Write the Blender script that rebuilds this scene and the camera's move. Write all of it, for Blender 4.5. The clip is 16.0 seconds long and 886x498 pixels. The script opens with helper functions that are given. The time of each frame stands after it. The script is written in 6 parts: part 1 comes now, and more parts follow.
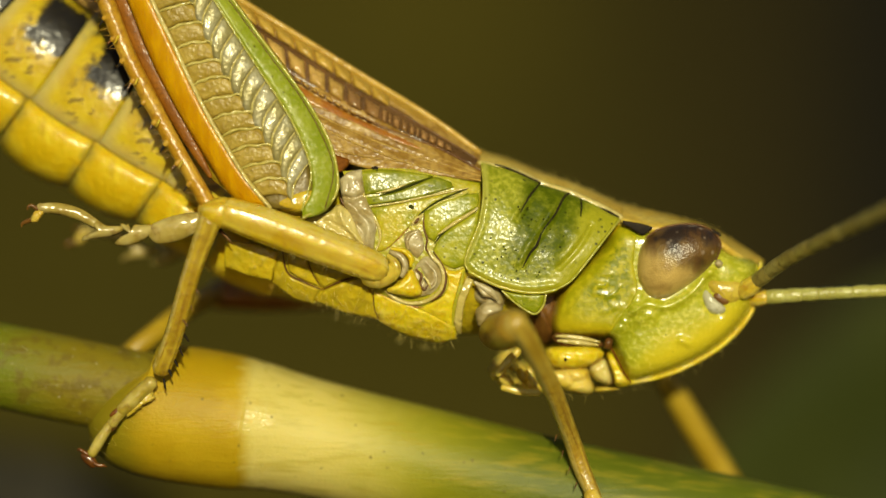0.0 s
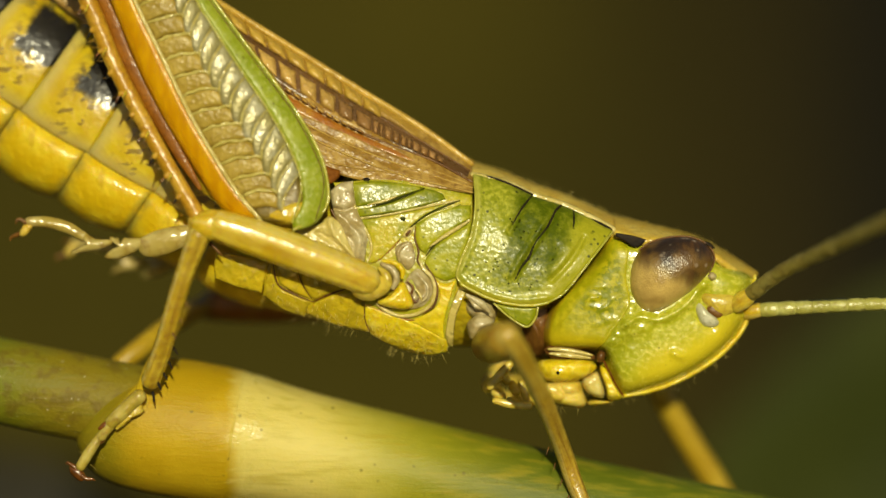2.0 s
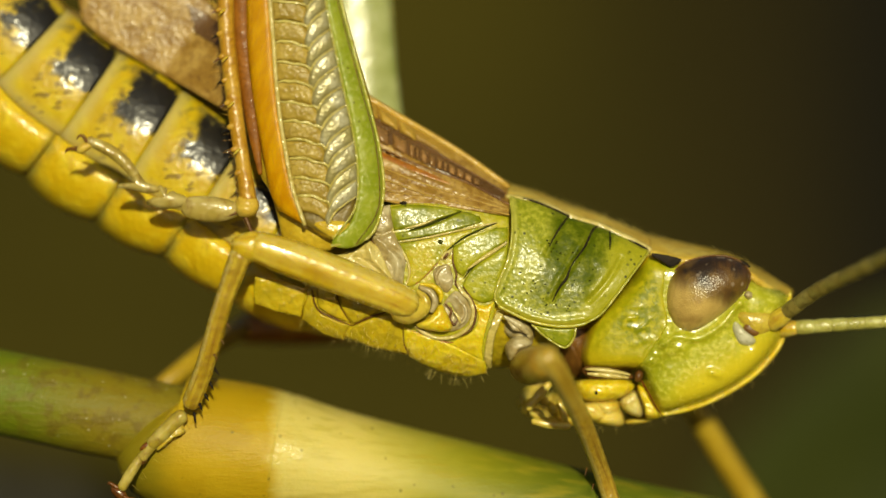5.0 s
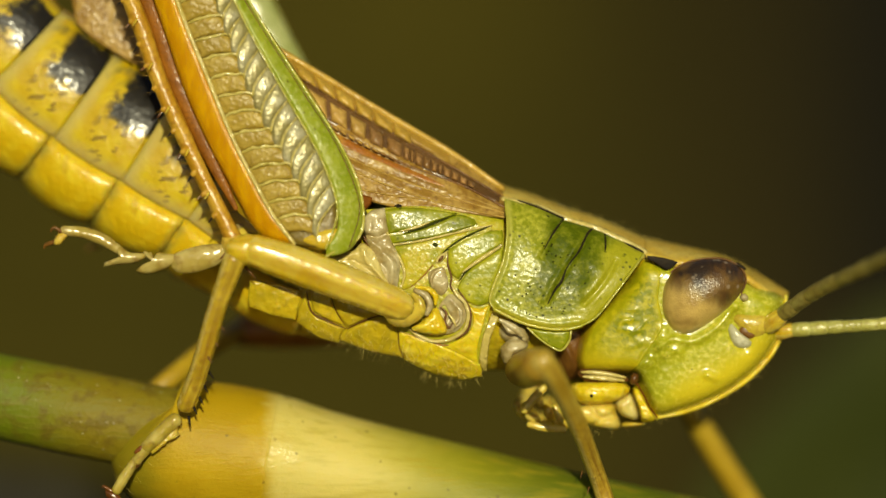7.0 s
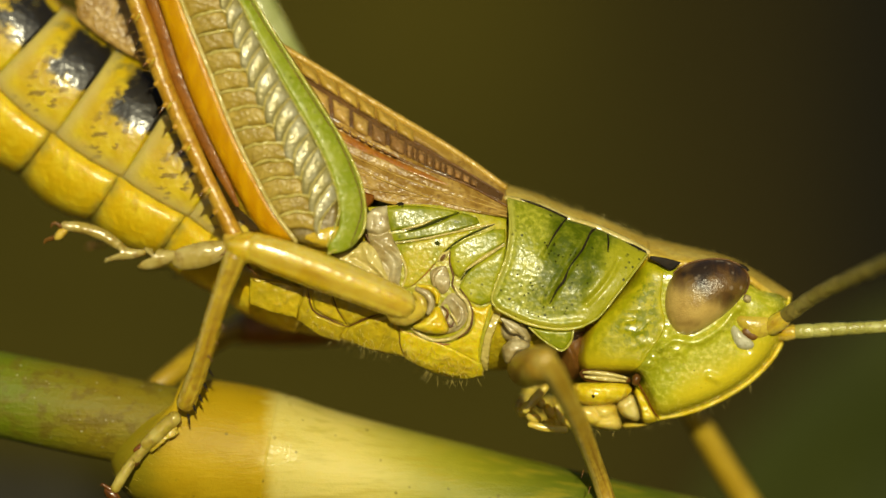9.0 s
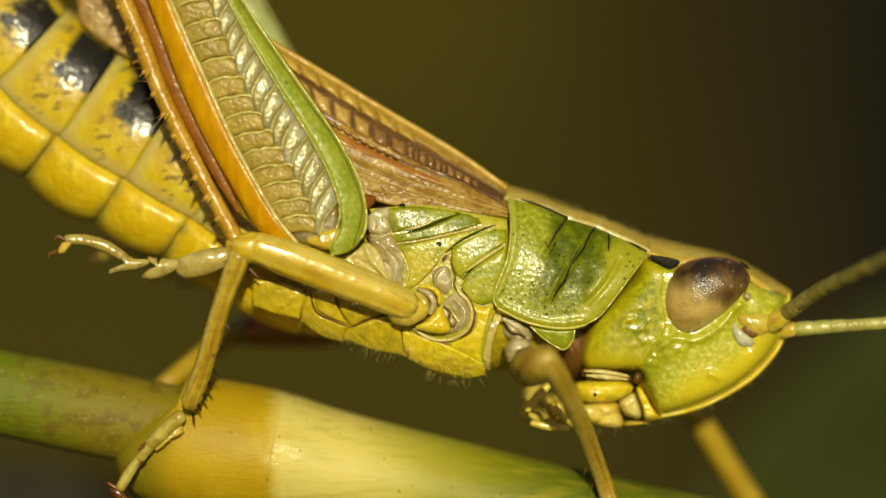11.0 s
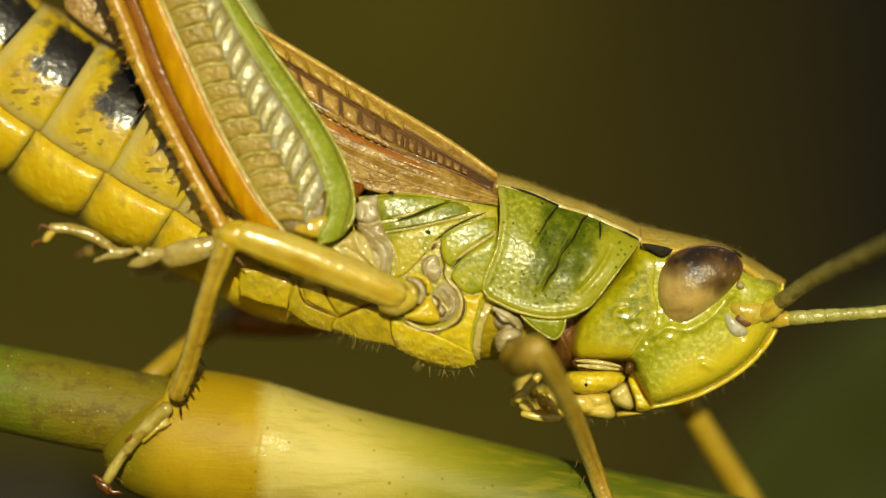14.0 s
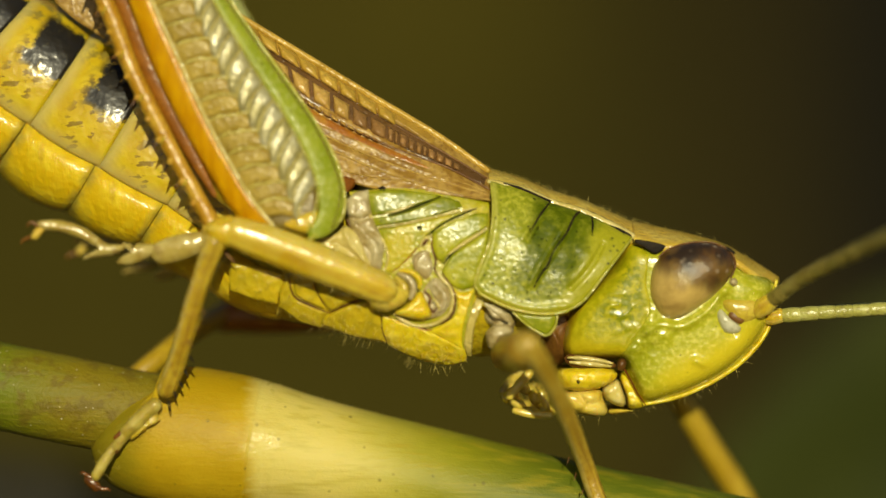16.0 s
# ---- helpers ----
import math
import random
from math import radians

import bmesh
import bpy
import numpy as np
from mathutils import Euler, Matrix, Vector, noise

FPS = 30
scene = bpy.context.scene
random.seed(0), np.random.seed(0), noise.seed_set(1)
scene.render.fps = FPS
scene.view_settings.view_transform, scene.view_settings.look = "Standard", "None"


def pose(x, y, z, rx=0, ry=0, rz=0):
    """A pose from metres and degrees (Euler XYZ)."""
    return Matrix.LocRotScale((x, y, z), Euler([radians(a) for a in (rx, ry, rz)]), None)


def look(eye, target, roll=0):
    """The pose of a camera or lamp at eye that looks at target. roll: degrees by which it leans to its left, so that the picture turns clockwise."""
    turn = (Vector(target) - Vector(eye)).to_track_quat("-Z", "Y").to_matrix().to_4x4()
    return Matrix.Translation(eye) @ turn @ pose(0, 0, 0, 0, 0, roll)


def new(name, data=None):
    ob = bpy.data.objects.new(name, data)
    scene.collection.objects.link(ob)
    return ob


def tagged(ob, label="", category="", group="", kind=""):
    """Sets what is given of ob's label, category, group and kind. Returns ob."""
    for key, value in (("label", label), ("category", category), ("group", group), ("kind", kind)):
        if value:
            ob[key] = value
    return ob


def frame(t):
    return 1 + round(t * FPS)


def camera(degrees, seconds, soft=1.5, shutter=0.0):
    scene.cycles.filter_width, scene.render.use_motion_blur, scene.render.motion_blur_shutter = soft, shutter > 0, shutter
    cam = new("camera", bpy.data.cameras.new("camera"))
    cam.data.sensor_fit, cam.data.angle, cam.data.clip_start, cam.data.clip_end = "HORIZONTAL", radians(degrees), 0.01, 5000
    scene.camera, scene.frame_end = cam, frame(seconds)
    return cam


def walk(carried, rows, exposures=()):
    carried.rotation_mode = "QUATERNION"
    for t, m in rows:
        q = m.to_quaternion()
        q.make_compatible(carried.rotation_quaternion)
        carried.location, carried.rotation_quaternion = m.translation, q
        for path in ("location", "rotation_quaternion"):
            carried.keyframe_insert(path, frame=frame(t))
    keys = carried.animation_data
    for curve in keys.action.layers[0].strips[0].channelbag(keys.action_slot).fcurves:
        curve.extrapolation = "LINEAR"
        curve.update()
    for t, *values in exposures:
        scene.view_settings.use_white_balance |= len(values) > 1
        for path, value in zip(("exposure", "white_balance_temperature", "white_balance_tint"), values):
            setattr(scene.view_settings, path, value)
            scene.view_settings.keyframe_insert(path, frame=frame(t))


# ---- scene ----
cam = camera(22.18, 16.0, soft=1.5, shutter=0.5)
MM = 0.001            # all shapes below are drawn in millimetres
HIGH = 0.32           # the stem's height over the ground, metres
DIST = 40.0           # working distance of the lens, millimetres

# seconds, closeness, roll (degrees), drift right and down (hundredths of a millimetre),
# then how the insect shifts (right, down) and leans on the stem
DRIFT = (
    (0.0, 1.0000, 0.00, 0.0, 0.0, 0.0, 0.0, 0.00),
    (0.5, 1.0043, 0.06, -8.9, -1.2, 1.3, 1.6, 0.20),
    (1.0, 1.0100, -0.02, -31.6, 0.3, 0.9, 2.2, 0.20),
    (1.5, 1.0087, -0.08, -27.8, 13.2, 1.4, 0.6, 0.05),
    (2.0, 1.0068, -0.09, -16.0, 19.7, 1.5, 1.8, 0.20),
    (2.5, 1.0028, 0.00, -2.0, 42.2, 2.2, 2.0, 0.15),
    (3.0, 1.0040, 0.08, 7.5, 38.9, 1.5, -0.2, -0.05),
    (3.5, 1.0010, 0.02, 17.3, 42.8, 1.4, -0.2, -0.25),
    (4.0, 0.9990, -0.01, 40.9, 51.4, -0.4, 0.8, -0.35),
    (4.5, 1.0000, -0.02, 52.0, 57.0, -1.0, 0.8, -0.50),
    (5.5, 1.0015, -0.04, 50.0, 56.0, -2.0, 0.6, -0.65),
    (6.5, 1.0024, -0.06, 42.3, 54.1, -2.7, 0.4, -0.70),
    (7.0, 1.0030, -0.09, 43.1, 61.6, -1.2, 0.8, -0.62),
    (7.5, 1.0022, -0.15, 46.6, 66.0, 0.5, 2.0, -0.38),
    (8.0, 1.0030, 0.03, 54.9, 62.7, 0.8, 1.3, -0.40),
    (8.5, 1.0050, 0.20, 50.8, 58.1, 0.6, 1.3, -0.43),
    (9.0, 1.0075, 0.07, 44.9, 58.6, 0.2, 2.8, -0.32),
    (9.5, 1.0060, 0.04, 42.0, 59.5, -0.4, 2.8, -0.42),
    (10.5, 1.0025, 0.00, 47.0, 58.5, -1.4, 2.6, -0.62),
    (11.5, 1.0009, 0.05, 55.5, 57.7, -2.2, 2.3, -0.78),
    (12.0, 1.0017, 0.26, 65.2, 62.2, -3.5, 1.2, -0.92),
    (12.5, 1.0035, 0.22, 68.2, 69.2, -3.5, 2.8, -1.08),
    (13.0, 1.0105, 0.08, 50.6, 56.4, -3.3, 2.6, -0.98),
    (13.5, 1.0140, -0.16, 31.5, 41.3, -4.0, 2.0, -0.72),
    (14.0, 1.0135, -0.13, 33.2, 39.0, -2.9, 2.5, -0.60),
    (14.5, 1.0170, -0.06, 24.1, 38.7, -1.3, 2.8, -0.50),
    (15.0, 1.0182, 0.03, 19.3, 36.3, -1.3, 1.6, -0.50),
    (15.5, 1.0196, -0.02, 23.7, 34.1, -3.3, 2.0, -0.58),
    (16.0, 1.0196, -0.08, 17.4, 31.9, -1.8, 2.8, -0.50))


def eye_at(s, roll, bx, by):
    """The camera's pose: it looks straight along +y, drifting with the photographer's grip."""
    r = radians(roll)
    cx = -(bx * math.cos(r) + by * math.sin(r)) / (100 * s)
    cz = (-bx * math.sin(r) + by * math.cos(r)) / (100 * s)
    eye = Vector((cx * MM, -DIST / s * MM, HIGH + cz * MM))
    return look(eye, eye + Vector((0, 1, 0)), roll)


walk(cam, [(row[0], eye_at(*row[1:5])) for row in DRIFT])
cam.data.dof.use_dof = True
cam.data.dof.focus_distance = (DIST - 1.5) * MM
cam.data.dof.aperture_fstop = 36.0

# ---- light: sun behind the camera's shoulder, clear sky ----
SUN_TO = Vector((0.09, -0.95, 0.28)).normalized()
world = bpy.data.worlds.new("sky")
scene.world = world
world.use_nodes = True
sky = world.node_tree.nodes.new("ShaderNodeTexSky")
sky.sky_type, sky.sun_disc = "NISHITA", False
sky.sun_elevation = math.asin(SUN_TO.z)
sky.sun_rotation = math.atan2(SUN_TO.x, SUN_TO.y)
world.node_tree.links.new(sky.outputs[0], world.node_tree.nodes["Background"].inputs[0])
world.node_tree.nodes["Background"].inputs[1].default_value = 0.045
sun = new("sun", bpy.data.lights.new("sun", "SUN"))
sun.data.energy, sun.data.angle, sun.data.color = 3.75, radians(0.53), (1.0, 0.92, 0.60)
sun.matrix_world = look((SUN_TO.x, SUN_TO.y, SUN_TO.z + HIGH), (0, 0, HIGH))
scene.view_settings.exposure = 0.0

# ---- materials ----


def shader(name, rough=0.5, spec=0.5, coat=0.0, sub=0.0):
    m = bpy.data.materials.new(name)
    m.use_nodes = True
    b = m.node_tree.nodes["Principled BSDF"]
    b.inputs["Roughness"].default_value = rough
    b.inputs["Specular IOR Level"].default_value = spec
    b.inputs["Coat Weight"].default_value = coat
    b.inputs["Coat Roughness"].default_value = 0.15
    if sub:
        b.inputs["Subsurface Weight"].default_value = sub
        b.inputs["Subsurface Radius"].default_value = (0.5, 0.35, 0.12)
        b.inputs["Subsurface Scale"].default_value = 0.0004
    return m, m.node_tree, b


def node(t, kind, **values):
    n = t.nodes.new(kind)
    for key, value in values.items():
        n.inputs[key.replace("_", " ")].default_value = value
    return n


def millimetres(t, stretch=(1, 1, 1), own=False):
    """Object space in millimetres; own: every object gets its own piece of the pattern."""
    co = t.nodes.new("ShaderNodeTexCoord")
    mul = t.nodes.new("ShaderNodeVectorMath")
    mul.operation = "MULTIPLY"
    mul.inputs[1].default_value = [1000 * k for k in stretch]
    info = t.nodes.new("ShaderNodeObjectInfo")
    away = t.nodes.new("ShaderNodeVectorMath")
    away.operation = "SCALE"
    away.inputs[0].default_value = (23.0, 31.0, 17.0)
    t.links.new(info.outputs["Random"], away.inputs["Scale"])
    shift = t.nodes.new("ShaderNodeVectorMath")
    shift.operation = "ADD"
    t.links.new(co.outputs["Object"], mul.inputs[0])
    t.links.new(mul.outputs[0], shift.inputs[0])
    if own:
        t.links.new(away.outputs[0], shift.inputs[1])
    return shift.outputs[0]


def noise_of(t, co, scale, detail=3.0, rough=0.55):
    n = node(t, "ShaderNodeTexNoise", Scale=scale, Detail=detail, Roughness=rough)
    t.links.new(co, n.inputs["Vector"])
    return n.outputs["Fac"]


def dimples(t, co, scale):
    """Soft facets of one size, for glossy relief."""
    return noise_of(t, co, scale, 1.0, 0.35)


def band(t, value, low, high):
    r = node(t, "ShaderNodeMapRange", From_Min=low, From_Max=high)
    r.interpolation_type = "SMOOTHSTEP"
    t.links.new(value, r.inputs["Value"])
    return r.outputs["Result"]


def blend(t, fac, a, b):
    m = t.nodes.new("ShaderNodeMix")
    m.data_type = "RGBA"
    for k, x in ((6, a), (7, b)):
        if isinstance(x, tuple):
            m.inputs[k].default_value = (*x, 1)
        else:
            t.links.new(x, m.inputs[k])
    if isinstance(fac, (int, float)):
        m.inputs[0].default_value = fac
    else:
        t.links.new(fac, m.inputs[0])
    return m.outputs[2]


def sums(t, op, a, b):
    m = t.nodes.new("ShaderNodeMath")
    m.operation = op
    m.use_clamp = op == "MULTIPLY"
    for k, x in ((0, a), (1, b)):
        if isinstance(x, (int, float)):
            m.inputs[k].default_value = x
        else:
            t.links.new(x, m.inputs[k])
    return m.outputs[0]


def relief(t, b, height, depth, strength=0.6):
    n = node(t, "ShaderNodeBump", Strength=strength, Distance=depth * MM)
    t.links.new(height, n.inputs["Height"])
    t.links.new(n.outputs[0], b.inputs["Normal"])
    t.links.new(n.outputs[0], b.inputs["Coat Normal"])


def uv_parts(t):
    u = t.nodes.new("ShaderNodeUVMap")
    u.uv_map = "uv"
    s = t.nodes.new("ShaderNodeSeparateXYZ")
    t.links.new(u.outputs[0], s.inputs[0])
    return s.outputs[0], s.outputs[1]


def speckles(t, colour, co, tone, scale, size, amount):
    """Small dark punctures strewn over a colour."""
    v = node(t, "ShaderNodeTexVoronoi", Scale=scale)
    t.links.new(co, v.inputs["Vector"])
    dots = band(t, v.outputs["Distance"], size, size * 0.4)
    few = band(t, noise_of(t, co, 2.5), 0.5, 0.62)
    return blend(t, sums(t, "MULTIPLY", sums(t, "MULTIPLY", dots, few), amount), colour, tone)


def skin(name, tones, rough=0.42, spec=0.5, coat=0.15, fine=14.0, coarse=2.2, depth=0.02, sub=0.0,
         stretch=(1, 1, 1), dots=None, tint=0.0, stripes=0.0, metal=0.0, edges=None):
    """Insect cuticle: three tones mixed at two scales, fine relief, sometimes dark punctures."""
    m, t, b = shader(name, rough, spec, coat, sub)
    co = millimetres(t, stretch, True)
    broad = noise_of(t, co, coarse, 2.0)
    grain = noise_of(t, co, fine, 4.0, 0.6)
    c = blend(t, band(t, broad, 0.38, 0.64), tones[0], tones[1])
    c = blend(t, sums(t, "MULTIPLY", band(t, grain, 0.45, 0.75), 0.75), c, tones[2])
    b.inputs["Metallic"].default_value = metal
    if stripes:
        lay = t.nodes.new("ShaderNodeVectorMath")
        lay.operation = "MULTIPLY"
        lay.inputs[1].default_value = (2.5, 15, 1)
        flat = t.nodes.new("ShaderNodeUVMap")
        flat.uv_map = "uv"
        t.links.new(flat.outputs[0], lay.inputs[0])
        c = blend(t, sums(t, "MULTIPLY", band(t, noise_of(t, lay.outputs[0], 1.0, 3.0), 0.5, 0.64), stripes), c, tones[2])
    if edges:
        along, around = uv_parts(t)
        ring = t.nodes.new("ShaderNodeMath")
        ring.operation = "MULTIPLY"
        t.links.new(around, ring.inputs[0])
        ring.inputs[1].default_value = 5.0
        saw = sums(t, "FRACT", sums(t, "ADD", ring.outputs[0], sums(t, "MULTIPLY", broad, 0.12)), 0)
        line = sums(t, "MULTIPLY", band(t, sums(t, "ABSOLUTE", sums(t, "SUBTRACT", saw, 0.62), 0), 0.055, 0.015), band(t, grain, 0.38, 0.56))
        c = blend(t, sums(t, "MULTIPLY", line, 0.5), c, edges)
        # pale streak: the limb's highlight painted into its colour
        painted_glint = sums(t, "MULTIPLY", band(t, around, 0.30, 0.35), band(t, around, 0.46, 0.41))
        c = blend(t, sums(t, "MULTIPLY", sums(t, "MULTIPLY", painted_glint, band(t, grain, 0.3, 0.55)), 0.4), c, (0.66, 0.56, 0.20))
        # a darker band beside the streak
        dark_band = sums(t, "MULTIPLY", band(t, around, 0.15, 0.18), band(t, around, 0.27, 0.23))
        c = blend(t, sums(t, "MULTIPLY", dark_band, 0.35), c, edges)
    if dots:
        c = speckles(t, c, co, dots, 9.0, 0.27, 0.9)
    if tint:
        info = t.nodes.new("ShaderNodeObjectInfo")
        hsv = t.nodes.new("ShaderNodeHueSaturation")
        mul = sums(t, "ADD", sums(t, "MULTIPLY", info.outputs["Random"], tint), 1 - tint / 2)
        t.links.new(mul, hsv.inputs["Value"])
        t.links.new(c, hsv.inputs["Color"])
        c = hsv.outputs[0]
    t.links.new(c, b.inputs["Base Color"])
    micro = noise_of(t, co, fine * 3.2, 2.0, 0.7)
    wax = band(t, noise_of(t, co, 3.1, 2.0), 0.40, 0.64)
    t.links.new(sums(t, "MULTIPLY", sums(t, "ADD", wax, 0.18), coat), b.inputs["Coat Weight"])
    rg = sums(t, "ADD", sums(t, "MULTIPLY", grain, 0.35), rough - 0.28)
    t.links.new(rg, b.inputs["Roughness"])
    relief(t, b, sums(t, "ADD", sums(t, "ADD", sums(t, "MULTIPLY", dimples(t, co, fine), 0.9), sums(t, "MULTIPLY", broad, 0.9)), sums(t, "MULTIPLY", micro, 0.06)), depth)
    return m


GREEN = skin("green_cuticle", ((0.20, 0.225, 0.003), (0.34, 0.33, 0.008), (0.44, 0.41, 0.04)), dots=(0.03, 0.05, 0.004), depth=0.019, coat=0.17, fine=13, rough=0.44, spec=0.25)
DARK_GREEN = skin("dark_green_cuticle", ((0.15, 0.175, 0.002), (0.24, 0.25, 0.004), (0.34, 0.32, 0.03)), rough=0.44, spec=0.22, coat=0.15, depth=0.017, fine=13, dots=(0.02, 0.03, 0.002))
SIDE_LIME = skin("lime_cuticle", ((0.27, 0.275, 0.008), (0.45, 0.375, 0.014), (0.50, 0.45, 0.11)), rough=0.44, spec=0.25, coat=0.22, depth=0.03, fine=12, sub=0.2)
LIME = skin("yellow_green_cuticle", ((0.34, 0.325, 0.010), (0.47, 0.395, 0.02), (0.48, 0.43, 0.09)), coat=0.25, rough=0.42, sub=0.3, fine=12, depth=0.028)
BELLY = skin("olive_yellow_cuticle", ((0.42, 0.32, 0.010), (0.54, 0.40, 0.012), (0.34, 0.26, 0.02)), coat=0.5, rough=0.42, spec=0.3, depth=0.09, fine=7, sub=0.3)
YELLOW = skin("yellow_cuticle", ((0.60, 0.43, 0.006), (0.70, 0.55, 0.014), (0.72, 0.58, 0.09)), coat=0.6, rough=0.42, spec=0.3, depth=0.08, fine=8, sub=0.35)
PALE = skin("pale_membrane", ((0.34, 0.26, 0.10), (0.50, 0.43, 0.24), (0.24, 0.16, 0.05)), rough=0.40, coat=0.45, depth=0.05, fine=9, coarse=3.0)
CREAM = skin("cream_ridge", ((0.52, 0.42, 0.11), (0.60, 0.50, 0.18), (0.42, 0.32, 0.07)), rough=0.35, coat=0.8, fine=10, depth=0.07)
TAN = skin("tan_cuticle", ((0.56, 0.38, 0.04), (0.64, 0.48, 0.08), (0.44, 0.26, 0.025)), rough=0.42, fine=12, depth=0.05, coat=0.25)
BROWN = skin("brown_cuticle", ((0.11, 0.045, 0.008), (0.17, 0.075, 0.012), (0.06, 0.022, 0.005)), rough=0.5, spec=0.3, coat=0.05)
RUSSET = skin("russet_cuticle", ((0.32, 0.115, 0.010), (0.38, 0.18, 0.016), (0.18, 0.06, 0.008)), rough=0.4, stretch=(1, 1, 1))
ORANGE = skin("orange_cuticle", ((0.50, 0.235, 0.001), (0.60, 0.32, 0.002), (0.40, 0.165, 0.001)), rough=0.36, spec=0.3, coat=0.2, stretch=(2, 2, 0.6), sub=0.2, depth=0.012)
BLACK = skin("black_cuticle", ((0.012, 0.009, 0.006), (0.02, 0.014, 0.008), (0.03, 0.02, 0.011)), rough=0.7, coat=0.0, spec=0.12)
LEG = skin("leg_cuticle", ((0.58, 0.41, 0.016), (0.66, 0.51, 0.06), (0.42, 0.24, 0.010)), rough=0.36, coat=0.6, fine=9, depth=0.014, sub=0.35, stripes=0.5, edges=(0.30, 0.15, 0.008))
MID_SHIN = skin("middle_shin_cuticle", ((0.42, 0.29, 0.018), (0.52, 0.38, 0.035), (0.24, 0.12, 0.008)), rough=0.36, coat=0.2, fine=9, depth=0.035, sub=0.3, stripes=0.6, edges=(0.18, 0.08, 0.006))
KNOB = skin("front_thigh_cuticle", ((0.32, 0.18, 0.014), (0.42, 0.27, 0.03), (0.20, 0.10, 0.010)), rough=0.4, coat=0.2, sub=0.4, fine=7)
FORELEG = skin("foreleg_cuticle", ((0.42, 0.28, 0.022), (0.50, 0.36, 0.045), (0.24, 0.12, 0.010)), rough=0.42, coat=0.2, fine=12, depth=0.03, stripes=0.7, edges=(0.20, 0.10, 0.010))
SHIN = skin("shin_cuticle", ((0.42, 0.215, 0.010), (0.52, 0.31, 0.03), (0.26, 0.11, 0.006)), rough=0.44, coat=0.1, fine=12, depth=0.03)
RUST = skin("rust_recess", ((0.20, 0.068, 0.004), (0.27, 0.10, 0.006), (0.13, 0.040, 0.003)), rough=0.6, coat=0.1, spec=0.15)
DARK_RED = skin("dark_red_cuticle", ((0.13, 0.040, 0.003), (0.19, 0.062, 0.004), (0.08, 0.022, 0.002)), rough=0.75, coat=0.0, spec=0.08)
LEG_FAR = skin("ochre_leg_cuticle", ((0.36, 0.235, 0.010), (0.42, 0.29, 0.016), (0.27, 0.16, 0.008)), rough=0.45)

# ---- shape helpers: u to the right and v down in hundredths of a millimetre, d away in millimetres ----
ORIGIN = {}


def P(u, v, d=0.0):
    u, v, d = np.broadcast_arrays(np.asarray(u, float), np.asarray(v, float), np.asarray(d, float))
    k = (DIST + d) / DIST
    return np.stack([(u - 784) / 100 * k, d, (441 - v) / 100 * k], axis=-1)


def curve(points, n):
    """n points evenly along a smooth line through the given ones."""
    p = np.asarray(points, float)
    if len(p) == 2:
        return p[0] + (p[1] - p[0]) * np.linspace(0, 1, n)[:, None]
    q = np.vstack([2 * p[0] - p[1], p, 2 * p[-1] - p[-2]])
    out = []
    for i in range(1, len(q) - 2):
        t = np.linspace(0, 1, 16, endpoint=False)[:, None]
        a, b, c, e = q[i - 1], q[i], q[i + 1], q[i + 2]
        out.append(0.5 * (2 * b + (c - a) * t + (2 * a - 5 * b + 4 * c - e) * t ** 2 + (3 * b - a - 3 * c + e) * t ** 3))
    out = np.vstack(out + [p[-1:]])
    s = np.concatenate([[0], np.cumsum(np.linalg.norm(np.diff(out[:, :2], axis=0), axis=1) + 1e-9)])
    w = np.linspace(0, s[-1], n)
    return np.stack([np.interp(w, s, out[:, k]) for k in range(p.shape[1])], axis=1)


def near_line(u, v, line):
    """Distance of each (u, v) from a smooth line."""
    c = curve(line, max(12, 6 * len(line)))
    best = np.full(u.shape, 1e9)
    for a, b in zip(c[:-1], c[1:]):
        w = b - a
        t = np.clip(((u - a[0]) * w[0] + (v - a[1]) * w[1]) / (w @ w + 1e-9), 0, 1)
        best = np.minimum(best, np.hypot(u - a[0] - t * w[0], v - a[1] - t * w[1]))
    return best


def carve(u, v, marks):
    """Height added by ridges (positive) and grooves (negative): (line, width, height in mm)."""
    h = np.zeros(u.shape)
    for line, width, height in marks:
        h += height * np.exp(-(near_line(u, v, line) / width) ** 2)
    return h


def lattice(a, b, closed=False, base=0):
    """Faces of an a x b lattice of vertices, the second index running fastest."""
    i, j = np.meshgrid(np.arange(a - 1), np.arange(b if closed else b - 1), indexing="ij")
    k = (j + 1) % b
    return (np.stack([i * b + j, i * b + k, (i + 1) * b + k, (i + 1) * b + j], -1).reshape(-1, 4) + base).tolist()


